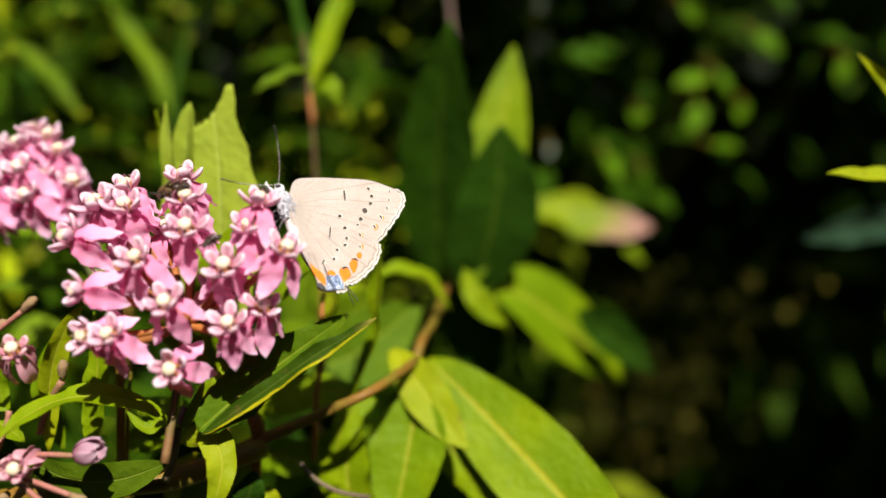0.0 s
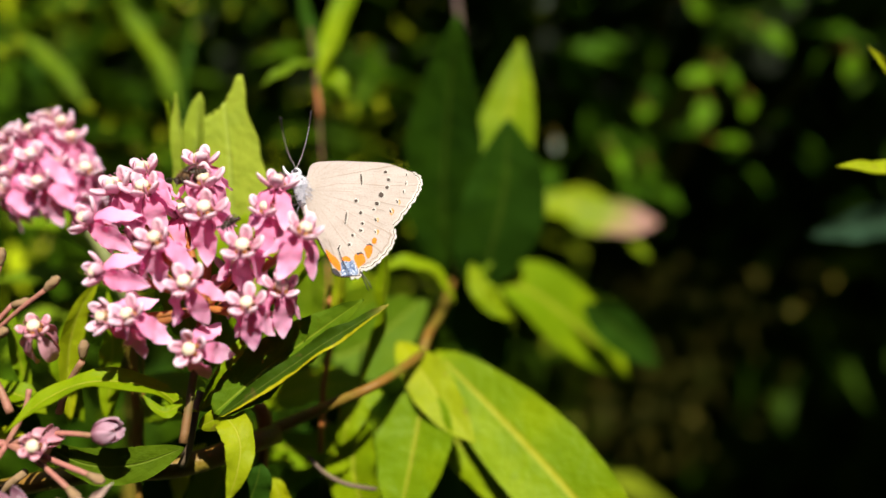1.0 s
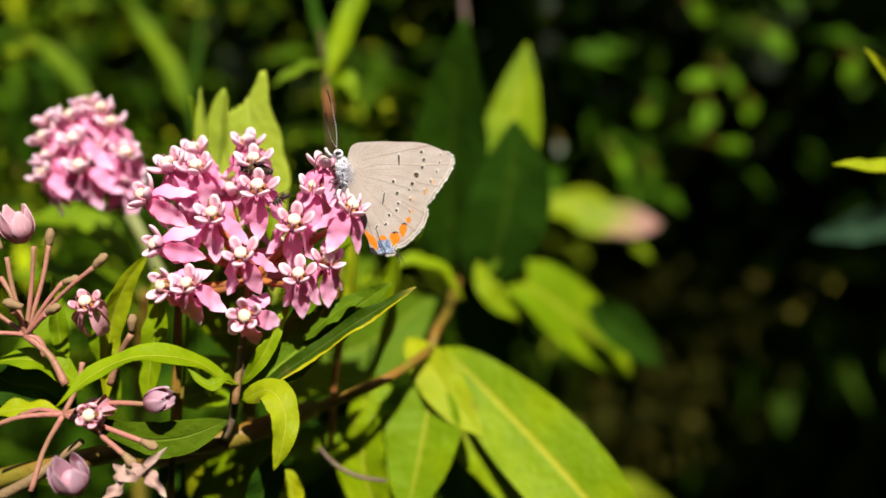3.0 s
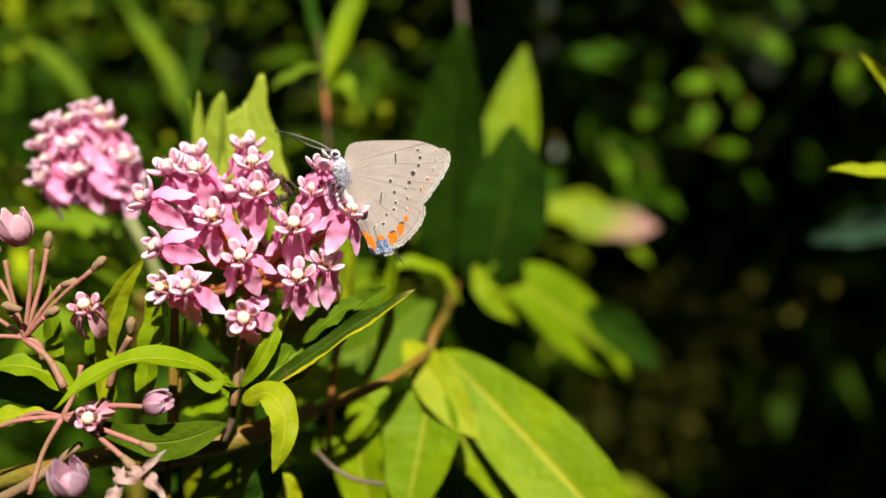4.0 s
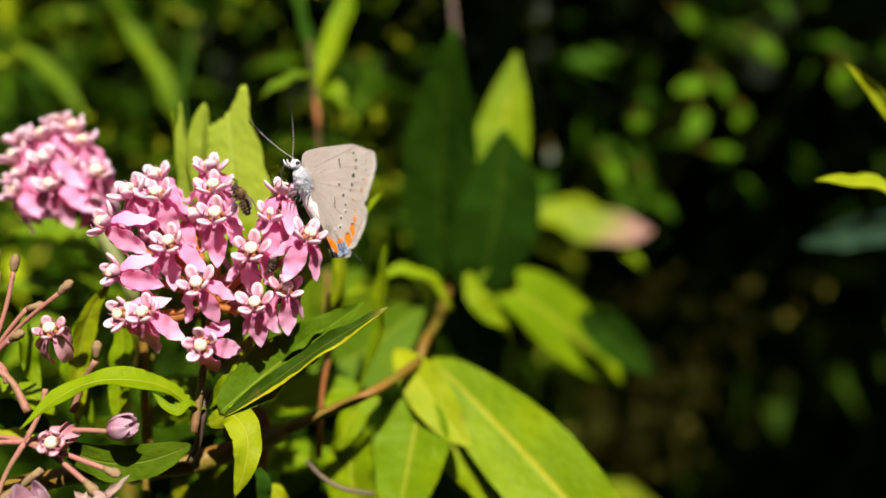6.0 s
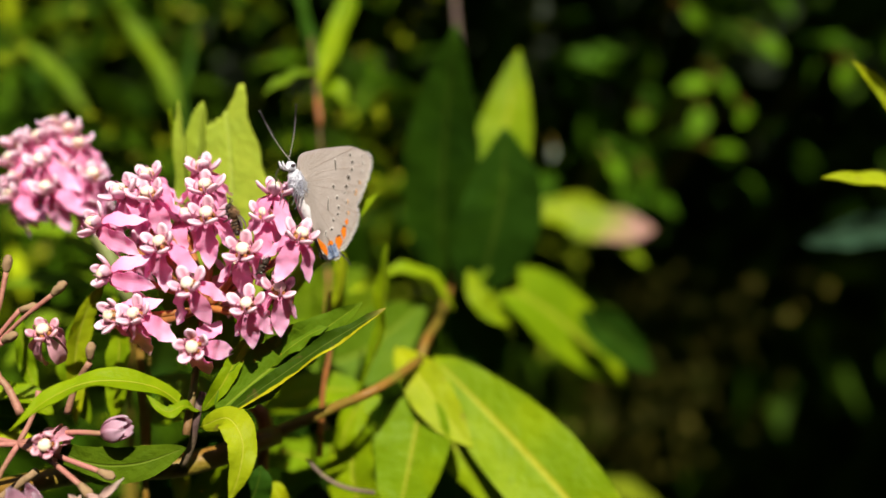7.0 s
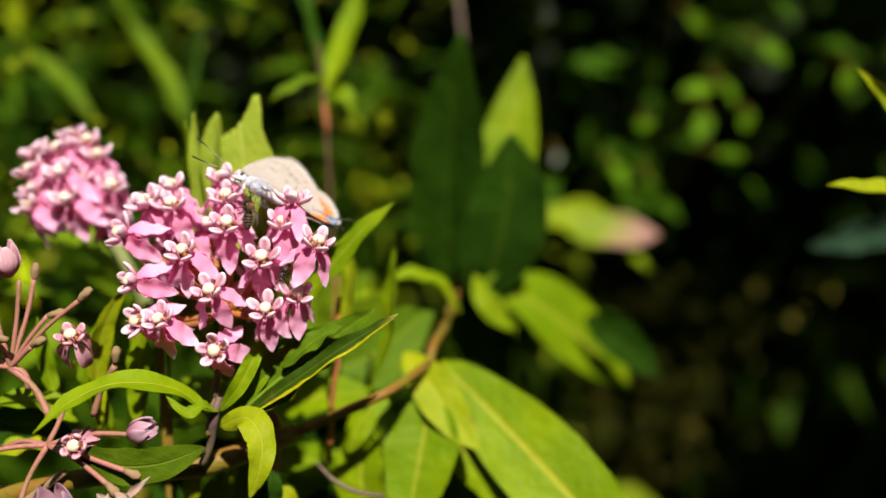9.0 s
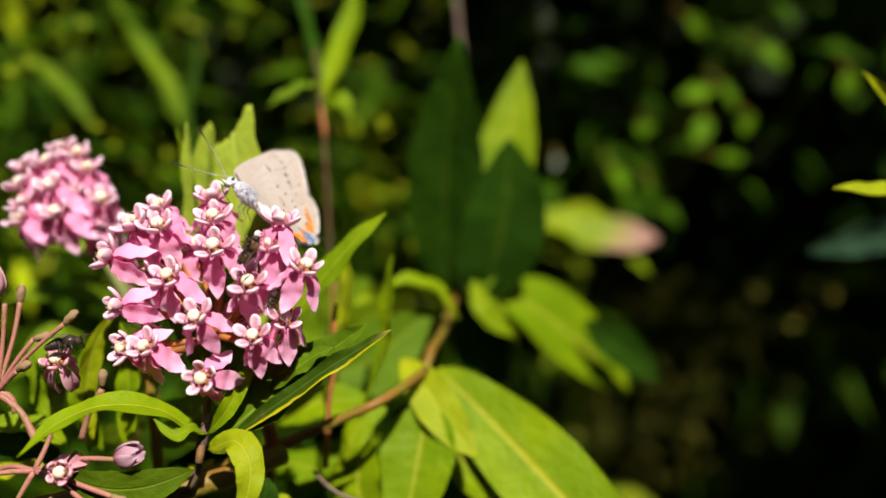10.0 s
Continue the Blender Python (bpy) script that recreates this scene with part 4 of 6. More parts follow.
red_plant = thing("red_stemmed_plant", (0, 0, 0), "thin reddish stem with a tuft of light green leaves", "plant")
part("stem", tube(bmesh.new(), [(-27.6, 170.0, 47.5), (-25.4, 166.0, 30.5), (-24.1, 164.0, 14.5), (-22.5, 160.0, -13.9), (-23.3, 160.0, -42.1), (-26.9, 180.0, -126.5), (-28, 190, -590)], [0.32, 0.42, 0.34, 0.34, 0.34, 0.5, 1.0], n=26), STEM_BROWN, red_plant)
part('stem_joint', tube(bmesh.new(), [(-25.9, 167.0, 34.4), (-25.3, 166.0, 31.1), (-24.8, 165.0, 27.3)], [0.45, 0.75, 0.45], n=8), STEM_RED, red_plant, 'orange-brown stem joint')
part('stem_joint', tube(bmesh.new(), [(-22.1, 159.0, -3.4), (-22.4, 159.0, -15.0), (-22.6, 159.0, -29.0)], [0.36, 0.44, 0.4], n=8), STEM_RED, red_plant, 'orange-brown stem joint')
leafy(red_plant, Z0, [
    ([(-26.3, 172.0, 36.7), (-24.0, 178.0, 47.1), (-21.5, 185.0, 58.4), (-20.0, 190.0, 72.5)], 6.5, (-0.3, -0.8, 0.5), LEAF, dict(fold=0.3)),
    ([(-27.0, 172.0, 39.2), (-29.9, 178.0, 49.7), (-33.1, 185.0, 59.8), (-36.1, 190.0, 72.5)], 6.0, (0.7, -0.6, -0.3), LEAF_SHADED, dict(fold=0.3)),
    ([(-25.1, 168.0, 39.5), (-28.9, 165.0, 38.2), (-32.5, 162.0, 35.7), (-35.9, 160.0, 32.9)], 4.0, (-0.1, -0.6, 0.8), LEAF_MID, dict(fold=0.3)),
    ([(-24.7, 165.0, 32.8), (-22.0, 163.0, 34.7), (-20.1, 162.0, 33.9), (-18.9, 162.0, 30.4)], 4.5, (-0.1, -0.8, 0.6), LEAF, dict(fold=0.3)),
    ([(-18.6, 138.0, -16.1), (-17.3, 137.0, -9.9), (-16.1, 136.0, -2.9), (-17.3, 136.0, 3.1)], 3.0, (-0.5, -0.8, 0.3), LEAF_YELLOW, dict(fold=0.4)),
])

wild_plant = thing("wild_plant", (0, 0, 0), "tall wild plant with long arching green leaves", "plant")
part("stem", tube(bmesh.new(), [(-68.5, 175.0, -10.1), (-71.7, 180.0, -47.3), (-72, 190, -250), (-74, 200, -588)], [1.2, 1.4, 1.8, 2.4], n=20), STEM, wild_plant)
leafy(wild_plant, Z0, [
    ([(-81.8, 150.0, 4.5), (-74.1, 150.0, 5.4), (-66.4, 150.0, 1.8), (-59.8, 150.0, -5.4)], 8.0, (0.25, -0.55, 0.8), LEAF_MID, dict(fold=0.2)),
    ([(-67.3, 172.0, -10.0), (-73.0, 165.0, -7.1), (-80.2, 160.0, -5.7), (-90.7, 158.0, -6.8)], 6.0, (0.0, -0.6, 0.8), LEAF_MID, dict(fold=0.2)),
    ([(-68.5, 172.0, -15.0), (-76.6, 165.0, -14.4), (-81.3, 160.0, -16.3), (-88.4, 158.0, -23.0)], 9.0, (0.0, -0.8, 0.5), LEAF_MID, dict(fold=0.2)),
    ([(-81.3, 250.0, 38.6), (-92.3, 255.0, 60.0), (-102.7, 260.0, 74.5), (-114.3, 265.0, 93.4)], 7.0, (0.75, -0.5, -0.42), LEAF_MID, dict(fold=0.3)),
    ([(-73.1, 230.0, 23.8), (-78.2, 235.0, 44.9), (-77.2, 240.0, 61.7), (-76.1, 245.0, 82.7)], 2.6, (0.7, -0.6, 0.3), LEAF_SHADED, dict(fold=0.3)),
    ([(-143.6, 260.0, 72.6), (-129.6, 255.0, 61.8), (-119.8, 250.0, 53.3), (-112.5, 250.0, 42.3)], 5.0, (0.0, -0.6, 0.8), LEAF_MID, dict(fold=0.3)),
    ([(-143.1, 240.0, 54.7), (-132.6, 240.0, 61.7), (-123.8, 240.0, 60.8), (-115.0, 240.0, 52.9)], 5.0, (0.0, -0.6, 0.8), LEAF_MID, dict(fold=0.3)),
])

# ---- sprig at the side ----
home = (74.73, 125.00, 11.08)
sprig = thing("leafy_sprig", home, "sprig with narrow yellow-green leaves", "plant")
leafy(sprig, home, [
    ([(81.5, 127.0, 8.5), (75.3, 126.0, 10.7), (69.2, 125.0, 11.8), (61.9, 124.0, 12.3)], 5.2, (-0.2, -0.6, 0.8), LEAF_YELLOW, dict(fold=0.25)),
    ([(82.8, 129.0, 17.1), (77.5, 128.0, 22.6), (73.1, 127.0, 27.1), (67.8, 126.0, 31.7)], 2.6, (-0.7, -0.6, 0.4), LEAF_YELLOW, dict(fold=0.5)),
])
part("stem", tube(bmesh.new(), shifted([(82.5, 130.0, 42.0), (83.9, 130.0, 13.4), (85.7, 132.0, -25.0), (99.6, 150.0, -116.4), (100, 160, -598)], home), [0.9, 1.1, 1.3, 1.6, 2.0], n=24), STEM, sprig)

dark_sprig = thing("blue_green_leaf_stem", (0, 0, 0), "stem with a dull blue-green leaf in shade", "plant")
leafy(dark_sprig, Z0, [([(131.7, 210.0, 6.3), (119.8, 208.0, 7.0), (108.1, 206.0, 5.4), (96.5, 204.0, 2.4)], 11.0, (0.25, -0.8, -0.5), LEAF_BLUE, dict(fold=0.2))])
part("stem", tube(bmesh.new(), [(134.2, 214.0, 69.1), (133.7, 212.0, 3.3), (145.9, 230.0, -178.4), (150, 240, -580)], [1.0, 1.3, 1.8, 2.2], n=20), STEM, dark_sprig)

# ---- foliage masses ----
def scatter(name, count, region, size, material, label, category, rng, keep=None, droop=0.4, slim=0.32):
    """Many small leaves in one mesh: each a folded lance of six corners."""
    vs, fs = [], []
    (x0, x1), (y0, y1), (z0, z1) = region
    tries = 0
    while len(vs) < count * 6 and tries < count * 30:
        tries += 1
        p = Vector((rng.uniform(x0, x1), rng.uniform(y0, y1), rng.uniform(z0, z1)))
        if keep and not keep(p, rng):
            continue
        ln = rng.uniform(*size)
        d = Vector((rng.gauss(0, 1), rng.gauss(-0.3, 0.8), rng.gauss(-droop, 0.8))).normalized()
        s = d.cross(Vector((rng.gauss(0, 0.5), rng.gauss(-0.4, 0.5), 1))).normalized()
        n = s.cross(d)
        w = ln * slim * rng.uniform(0.7, 1.2)
        k = len(vs)
        vs += [p, p + d * ln * 0.4 + s * w / 2 + n * w * 0.18, p + d * ln + n * -ln * 0.1, p + d * ln * 0.4 - s * w / 2 + n * w * 0.18, p + d * ln * 0.45, p + d * ln * 0.75]
        fs += [(k, k + 1, k + 4), (k, k + 4, k + 3), (k + 1, k + 2, k + 5), (k + 1, k + 5, k + 4), (k + 3, k + 4, k + 5), (k + 3, k + 5, k + 2)]
    me = bpy.data.meshes.new(name)
    me.from_pydata([SITE @ (v / 1000) for v in vs], [], fs)
    me.materials.append(material)
    return tagged(new(name, me), label, category, kind="stuff")


def hedge_shape(p, rng):
    """Dense to the back and above, where an unseen crown, added for shade, leans out over the plants."""
    front = min(1050, 470 - 1.02 * (p.z - 60)) + 75 * noise.noise(Vector(p) / 170)
    front += max(0, -80 - p.z) * 0.45
    if p.x < 0:
        front += min(-p.x, 300) * 0.35
    return front < p.y < front + 380


scatter("hedge", 22000, ((-1000, 1200), (120, 1350), (-620, 520)), (38, 75), HEDGE, "dense hedge with deep shade put into its dark green", "hedge", random.Random(1), hedge_shape, slim=0.42)
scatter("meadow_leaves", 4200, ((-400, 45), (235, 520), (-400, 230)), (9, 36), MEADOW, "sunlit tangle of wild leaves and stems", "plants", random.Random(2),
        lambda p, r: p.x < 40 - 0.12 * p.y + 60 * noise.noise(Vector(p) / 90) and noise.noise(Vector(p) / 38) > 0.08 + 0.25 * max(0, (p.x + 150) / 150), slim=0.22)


scatter("far_meadow_leaves", 2600, ((-420, 90), (400, 640), (-320, 330)), (22, 60), FARMEADOW, "wild leaves behind the blooms, coloured dark for shade", "plants", random.Random(14),
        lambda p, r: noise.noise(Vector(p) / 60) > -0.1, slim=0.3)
scatter("meadow_glints", 620, ((-175, 0), (215, 330), (-20, 125)), (2, 4.5), GLINTS, "small bright flakes standing for glints among the wild leaves", "plants", random.Random(31),
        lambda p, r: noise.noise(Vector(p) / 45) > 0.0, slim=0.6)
scatter("hedge_shoots", 120, ((10, 260), (325, 430), (20, 175)), (12, 26), SHOOTS, "leafy shoots of the hedge catching light", "hedge", random.Random(21),
        lambda p, r: noise.noise(Vector(p) / 42) > 0.12, slim=0.5)


def ring_shape(p, r):
    q = SITE @ (p / 1000)
    d = math.hypot(q.x, q.y - 0.1)
    return 1.3 + 0.25 * noise.noise(Vector(q) * 2) < d < 1.95 and 0.0 < q.z < 1.85 + 0.3 * noise.noise(Vector(q) * 1.5)


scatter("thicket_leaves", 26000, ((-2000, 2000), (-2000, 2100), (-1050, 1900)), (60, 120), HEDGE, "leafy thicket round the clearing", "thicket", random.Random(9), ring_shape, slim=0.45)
scatter("dry_litter", 5000, ((-900, 1100), (500, 1600), (-700, -340)), (20, 70), LITTER, "dry grass and dead leaves on the ground", "litter", random.Random(4),
        lambda p, r: abs((SITE @ (p / 1000)).z - 0.03) < 0.035, slim=0.12)

scatter("dry_grass", 520, ((40, 230), (430, 540), (-195, -15)), (4, 13), DRY, "thin dry grass stalks before the hedge", "grass", random.Random(6),
        lambda p, r: noise.noise(Vector(p) / 40) > 0.1 and abs(p.x - 85 - 0.6 * (p.z + 150)) < 66, slim=0.3)
for k, (p, ln) in enumerate((((136.5, 318.0, 82.9), 15), ((104.4, 318.0, 67.8), 16), ((117.9, 318.0, 66.6), 14), ((106.2, 318.0, 52.7), 15), ((125.3, 318.0, 55.0), 14), ((117.9, 318.0, 41.0), 13),
                             ((105.1, 318.0, 95.7), 13), ((82.9, 318.0, 53.3), 18), ((166.8, 318.0, 71.3), 12), ((85.3, 318.0, 28.2), 9), ((72.5, 318.0, 32.8), 16), ((42.2, 318.0, 99.2), 16), ((46.8, 318.0, 39.8), 8))):
    rng = random.Random(k)
    q = Vector(p)
    d = Vector((rng.uniform(-0.5, 0.5), rng.uniform(-0.5, 0), rng.uniform(-1, 0.2))).normalized()
    hs = thing("hedge_leaf", Z0, "small sunlit leaf standing out from the dark hedge", "leaf", "sunlit hedge leaves")
    part("leaf_blade", blade([tuple(q - d * ln * 0.5), tuple(q + Vector((0, -1, 0))), tuple(q + d * ln * 0.5)], ln * rng.uniform(0.4, 0.62), (rng.uniform(-0.7, 0.3), -0.7, rng.uniform(-0.1, 0.7)), along=8, across=4), LEAF_GLINT if k > 10 else LEAF_HEDGE, hs)
    part("leaf_stalk", tube(bmesh.new(), [tuple(q - d * ln * 0.48), tuple(q - d * ln * 0.8 + Vector((0, 25, 3))), tuple(q + Vector((0, 110, -20)))], [0.5, 0.5, 0.7], n=8, seg=6), STEM, hs)

# ---- butterfly ----
def outline(points, n=6):
    return spline([Vector((x / 1000, 0, z / 1000)) for x, z in points], n * (len(points) - 1))


def sheet(line, centre, y, bulge=0.0, rings=7):
    """A closed outline filled with rings towards a base point; UV holds angle and radius about the wing's root."""
    bm = bmesh.new()
    uv = bm.loops.layers.uv.new("UVMap")
    c = Vector((centre[0] / 1000, y / 1000, centre[1] / 1000))
    grid = []
    for r in range(1, rings + 1):
        f = r / rings
        grid.append([bm.verts.new(Vector((c.x + (p.x - c.x) * f, y / 1000 - bulge / 1000 * math.sin(f * 3.0) + 0.00001 * math.sin(40 * math.atan2(p.z - c.z, p.x - c.x)) * f, c.z + (p.z - c.z) * f))) for p in line])
    hub = bm.verts.new(c)
    n = len(line)
    for j in range(n):
        bm.faces.new((hub, grid[0][j], grid[0][(j + 1) % n]))
        for a, b in zip(grid, grid[1:]):
            bm.faces.new((a[j], a[(j + 1) % n], b[(j + 1) % n], b[j]))
    for f in bm.faces:
        for lp in f.loops:
            d = lp.vert.co - c
            lp[uv].uv = (math.atan2(d.z, d.x) / math.pi, d.length * 50)
    return bm


def solid(bm, depth):
    """Give a sheet a back, so that it is a thin plate."""
    geom = bmesh.ops.extrude_face_region(bm, geom=bm.faces[:])["geom"]
    for v in geom:
        if isinstance(v, bmesh.types.BMVert):
            v.co.y += depth / 1000
    return bm


def strip(line, i0, i1, inner, outer, y, depth=0.05, ragged=0.0):
    """A narrow band along part of an outline."""
    bm = bmesh.new()
    n = len(line)
    mid = sum(line, Vector()) / n
    rows = []
    for i in range(i0, i1 + 1):
        p = line[i % n]
        t = (line[(i + 1) % n] - line[(i - 1) % n]).normalized()
        o = Vector((t.z, 0, -t.x))
        if o.dot(p - mid) < 0:
            o = -o
        k = 1 + ragged * ((i % 3) - 1)
        rows.append((bm.verts.new(p + o * inner / 1000 + Vector((0, y / 1000, 0))), bm.verts.new(p + o * outer * k / 1000 + Vector((0, y / 1000, 0)))))
    for a, b in zip(rows, rows[1:]):
        bm.faces.new((a[0], b[0], b[1], a[1]))
    return solid(bm, depth)


def patch(points, y, depth=0.04, n=3):
    line = outline(points + [points[0]], n)[:-1]
    bm = bmesh.new()
    bm.faces.new([bm.verts.new(p + Vector((0, y / 1000, 0))) for p in line])
    return solid(bm, depth)


FORE = [(0.20, 1.38), (0.99, 3.32), (3.70, 3.83), (7.20, 3.93), (10.84, 3.89), (13.52, 3.11), (14.99, 2.38), (15.45, 1.57), (15.10, 0.24), (14.14, -1.33), (12.90, -3.01), (11.77, -4.45), (9.94, -5.17), (5.90, -3.78), (1.96, -1.38), (0.20, -0.02)]
HIND = [(0.10, 0.19), (2.17, 0.87), (5.48, 0.54), (8.52, -0.79), (10.63, -2.81), (11.42, -4.15), (11.73, -5.72), (11.31, -7.23), (10.35, -8.54), (9.30, -9.54), (8.26, -10.30), (7.25, -10.52), (7.08, -11.34), (5.93, -11.52), (4.74, -11.50), (3.76, -10.77), (3.13, -9.31), (2.20, -7.72), (0.87, -4.93), (0.20, -2.43), (0.00, -0.80)]
FSPOT = [(7.43, 1.51, 0.14, 0.80, 4), (10.70, 2.66, 0.24, 0.21, 0), (11.09, 1.62, 0.24, 0.25, 0), (10.90, 0.55, 0.26, 0.25, 0), (10.08, -0.51, 0.36, 0.39, 20), (13.59, 2.45, 0.07, 0.23, 0), (13.49, 1.22, 0.08, 0.28, 0), (13.13, 0.03, 0.10, 0.25, 0), (12.24, -1.34, 0.11, 0.30, 25), (11.31, -2.72, 0.11, 0.30, 25)]
HSPOT = [(6.70, -1.47, 0.24, 0.25, 0), (5.34, -3.80, 0.12, 0.92, -8), (7.31, -3.08, 0.23, 0.25, 0), (7.51, -4.49, 0.20, 0.21, 0), (7.28, -5.44, 0.24, 0.21, 0), (6.21, -6.11, 0.18, 0.23, 20), (5.76, -7.37, 0.24, 0.20, 30), (4.41, -7.79, 0.12, 0.41, -25), (9.48, -1.75, 0.29, 0.28, 0), (9.04, -2.57, 0.19, 0.15, 0), (9.26, -3.93, 0.12, 0.28, 25), (9.21, -5.57, 0.10, 0.23, 25)]


def swell(x, z):
    """How far a wing stands off its middle plane round the thorax and the abdomen."""
    p, a, b = Vector((x, z)), Vector((0.0, -0.6)), Vector((2.3, -6.6))
    f = max(0, min(1, (p - a).dot(b - a) / (b - a).length_squared))
    return 0.72 * math.exp(-((p - a - (b - a) * f).length / 1.5) ** 2) * (1 - 0.35 * f)


def swollen(bm, side):
    for v in bm.verts:
        v.co.y += side * swell(v.co.x * 1000, v.co.z * 1000) / 1000
    return bm


def wing(butterfly, name, shape, root, y, side, spots, marks):
    """One wing with its spots, bands and fringe as sheets on its outer face; side -1 is the face turned away from the body."""
    line = outline(shape)[:-1]
    fringe_from, fringe_to = marks["fringe"]
    mid = sum(line, Vector()) / len(line)
    for i in range(fringe_from, fringe_to):
        line[i] = line[i] + (line[i] - mid).normalized() * 0.00016 * math.sin(math.pi * (i % 5) / 5)
    w = part(name, swollen(solid(sheet(line, root, y, rings=12), 0.03), side), WING, butterfly, smooth=False)
    out = lambda a: y - a if side < 0 else y + a + 0.02
    part("fringe", swollen(strip(line, fringe_from, fringe_to, -0.06, 0.22, y, 0.04, ragged=0.4), side), WHITE, w, smooth=False)
    part("edge_line", swollen(strip(line, fringe_from, fringe_to, -0.15, -0.06, out(0.02), 0.03), side), SPOT, w, "thin dark line along the edge", smooth=False)
    part("edge_band", swollen(strip(line, fringe_from, fringe_to, -0.32, -0.17, out(0.014), 0.02, ragged=0.02), side), WHITE, w, "pale band inside the edge", smooth=False)
    if marks["inner"]:
        part("inner_line", swollen(strip(line, fringe_from, fringe_to, -0.62, -0.54, out(0.012), 0.02, ragged=0.05), side), EDGE, w, "faint brown line inside the edge", smooth=False)
    rings, dots = bmesh.new(), bmesh.new()
    for x, z, a, b, tilt in spots:
        yy = y + (-0.012 if side < 0 else 0.032) + side * swell(x, z)
        m = Matrix.Rotation(radians(-tilt), 4, "Y")
        blob(rings, (x + 0.05, yy, z), (a + 0.10, 0.03, b + 0.10), m, 12, 6)
        blob(dots, (x, yy + side * 0.015, z), (a, 0.03, b), m, 12, 6)
    part("spot_rims", rings, WHITE, w, "pale rims of the spots")
    part("spots", dots, SPOT, w, "dark brown spots and dashes")
    for pts, material, nm, up in marks["patches"]:
        part(nm, swollen(patch(pts, out(up), 0.02), side), material, w, smooth=False)
    return w


HIND_MARKS = {"fringe": (34, 78), "inner": True, "patches": [
    ([(2.57, -8.06), (3.11, -8.40), (3.50, -8.74), (3.99, -9.08), (4.53, -9.83), (4.71, -10.74), (4.36, -10.80), (3.78, -10.26), (3.10, -9.32)], ORANGE, "orange_patch", 0.03),
    ([(4.78, -9.56), (4.84, -9.15), (5.29, -8.88), (5.74, -9.07), (5.88, -9.53)], ORANGE, "orange_patch", 0.03),
    ([(6.34, -9.15), (6.55, -8.58), (6.95, -8.77), (7.31, -8.50), (7.75, -8.95), (7.89, -9.61), (7.47, -9.98), (6.96, -10.46), (6.72, -10.06)], ORANGE, "orange_patch", 0.03),
    ([(7.67, -7.97), (8.04, -7.44), (8.55, -7.37), (8.84, -7.82), (8.67, -8.66), (8.20, -9.24), (7.91, -8.68)], ORANGE, "orange_patch", 0.03),
    ([(8.72, -6.68), (9.04, -6.36), (9.39, -6.55), (9.27, -7.18), (8.86, -7.15)], ORANGE, "orange_patch", 0.03),
    ([(9.32, -5.40), (9.58, -5.29), (9.73, -5.60), (9.46, -5.97)], PALE_ORANGE, "pale_orange_patch", 0.03),
    ([(9.37, -3.72), (9.63, -3.65), (9.72, -4.02), (9.46, -4.29)], PALE_ORANGE, "pale_orange_patch", 0.03),
    ([(4.68, -9.67), (5.18, -9.50), (5.68, -9.69), (6.18, -9.41), (6.57, -10.07), (6.95, -10.97), (6.64, -11.34), (4.79, -11.50)], BLUE, "blue_patch", 0.036),
    ([(4.74, -11.52), (6.99, -11.35), (6.96, -11.50), (4.76, -11.65)], SPOT, "dark_bar", 0.04),
    ([(6.70, -8.52), (7.31, -8.34), (7.71, -8.74), (7.31, -8.55), (6.90, -8.72)], SPOT, "dark_crescent", 0.04),
    ([(7.99, -7.34), (8.56, -7.19), (8.90, -7.61), (8.50, -7.42), (8.14, -7.45)], SPOT, "dark_crescent", 0.04),
    ([(3.48, -10.52), (3.97, -10.61), (4.46, -11.05), (4.64, -11.55), (4.05, -11.42), (3.62, -11.03)], BLACK, "black_spot", 0.04),
]}
FORE_MARKS = {"fringe": (33, 68), "inner": False, "patches": [
    ([(11.21, -2.57), (11.58, -2.33), (11.83, -2.70), (11.55, -3.19), (11.24, -3.20)], PALE_ORANGE, "pale_orange_patch", 0.03),
    ([(12.30, -1.23), (12.56, -1.10), (12.71, -1.42), (12.44, -1.81)], PALE_ORANGE, "pale_orange_patch", 0.03),
]}

butterfly = thing("butterfly", (0, 0, 0), "small sandy-grey hairstreak butterfly with orange and blue tail patches", "butterfly")
antennae = []
for side in (-1, 1):
    wing(butterfly, "forewing", FORE, (0.2, 0.8), side * 0.22, side, FSPOT, FORE_MARKS)
    wing(butterfly, "hindwing", HIND, (0.1, -0.3), side * 0.258, side, HSPOT, HIND_MARKS)
    part("tail", tube(bmesh.new(), [(7.2, side * 0.3, -10.9), (7.7, side * 0.6, -11.7), (8.0, side * 0.9, -12.2), (8.5, side * 1.2, -13.2)], [0.11, 0.09, 0.08, 0.05], n=8, seg=6), BLACK, butterfly)
    part("tail_hair", tube(bmesh.new(), [(4.3, side * 0.65, -8.0), (4.7, side * 0.75, -9.3), (5.3, side * 0.7, -10.6), (5.7, side * 0.6, -11.3)], [0.03, 0.06, 0.07, 0.05], n=8, seg=6), BLACK, butterfly, "fine black hair across the tail patches")
    line = [(0, 0, 0), (0.25 * side, 0, 2.6), (0.1 * side, 0, 5.4), (-0.3 * side, 0, 8.0)]
    ant = part("antenna", tube(bmesh.new(), line, [0.05, 0.05, 0.06, 0.13], n=26, seg=6), BLACK, butterfly, "black antenna ringed with white", pose(-0.0013, side * 0.0004, 0.0025, side * -12, -20, 0))
    antennae.append(ant)
    ringlets = bmesh.new()
    for q in spline([Vector(q) for q in line], 80)[2:70:4]:
        blob(ringlets, tuple(q), (0.08, 0.08, 0.12), None, 8, 6)
    part("antenna_rings", ringlets, WHITE, ant)
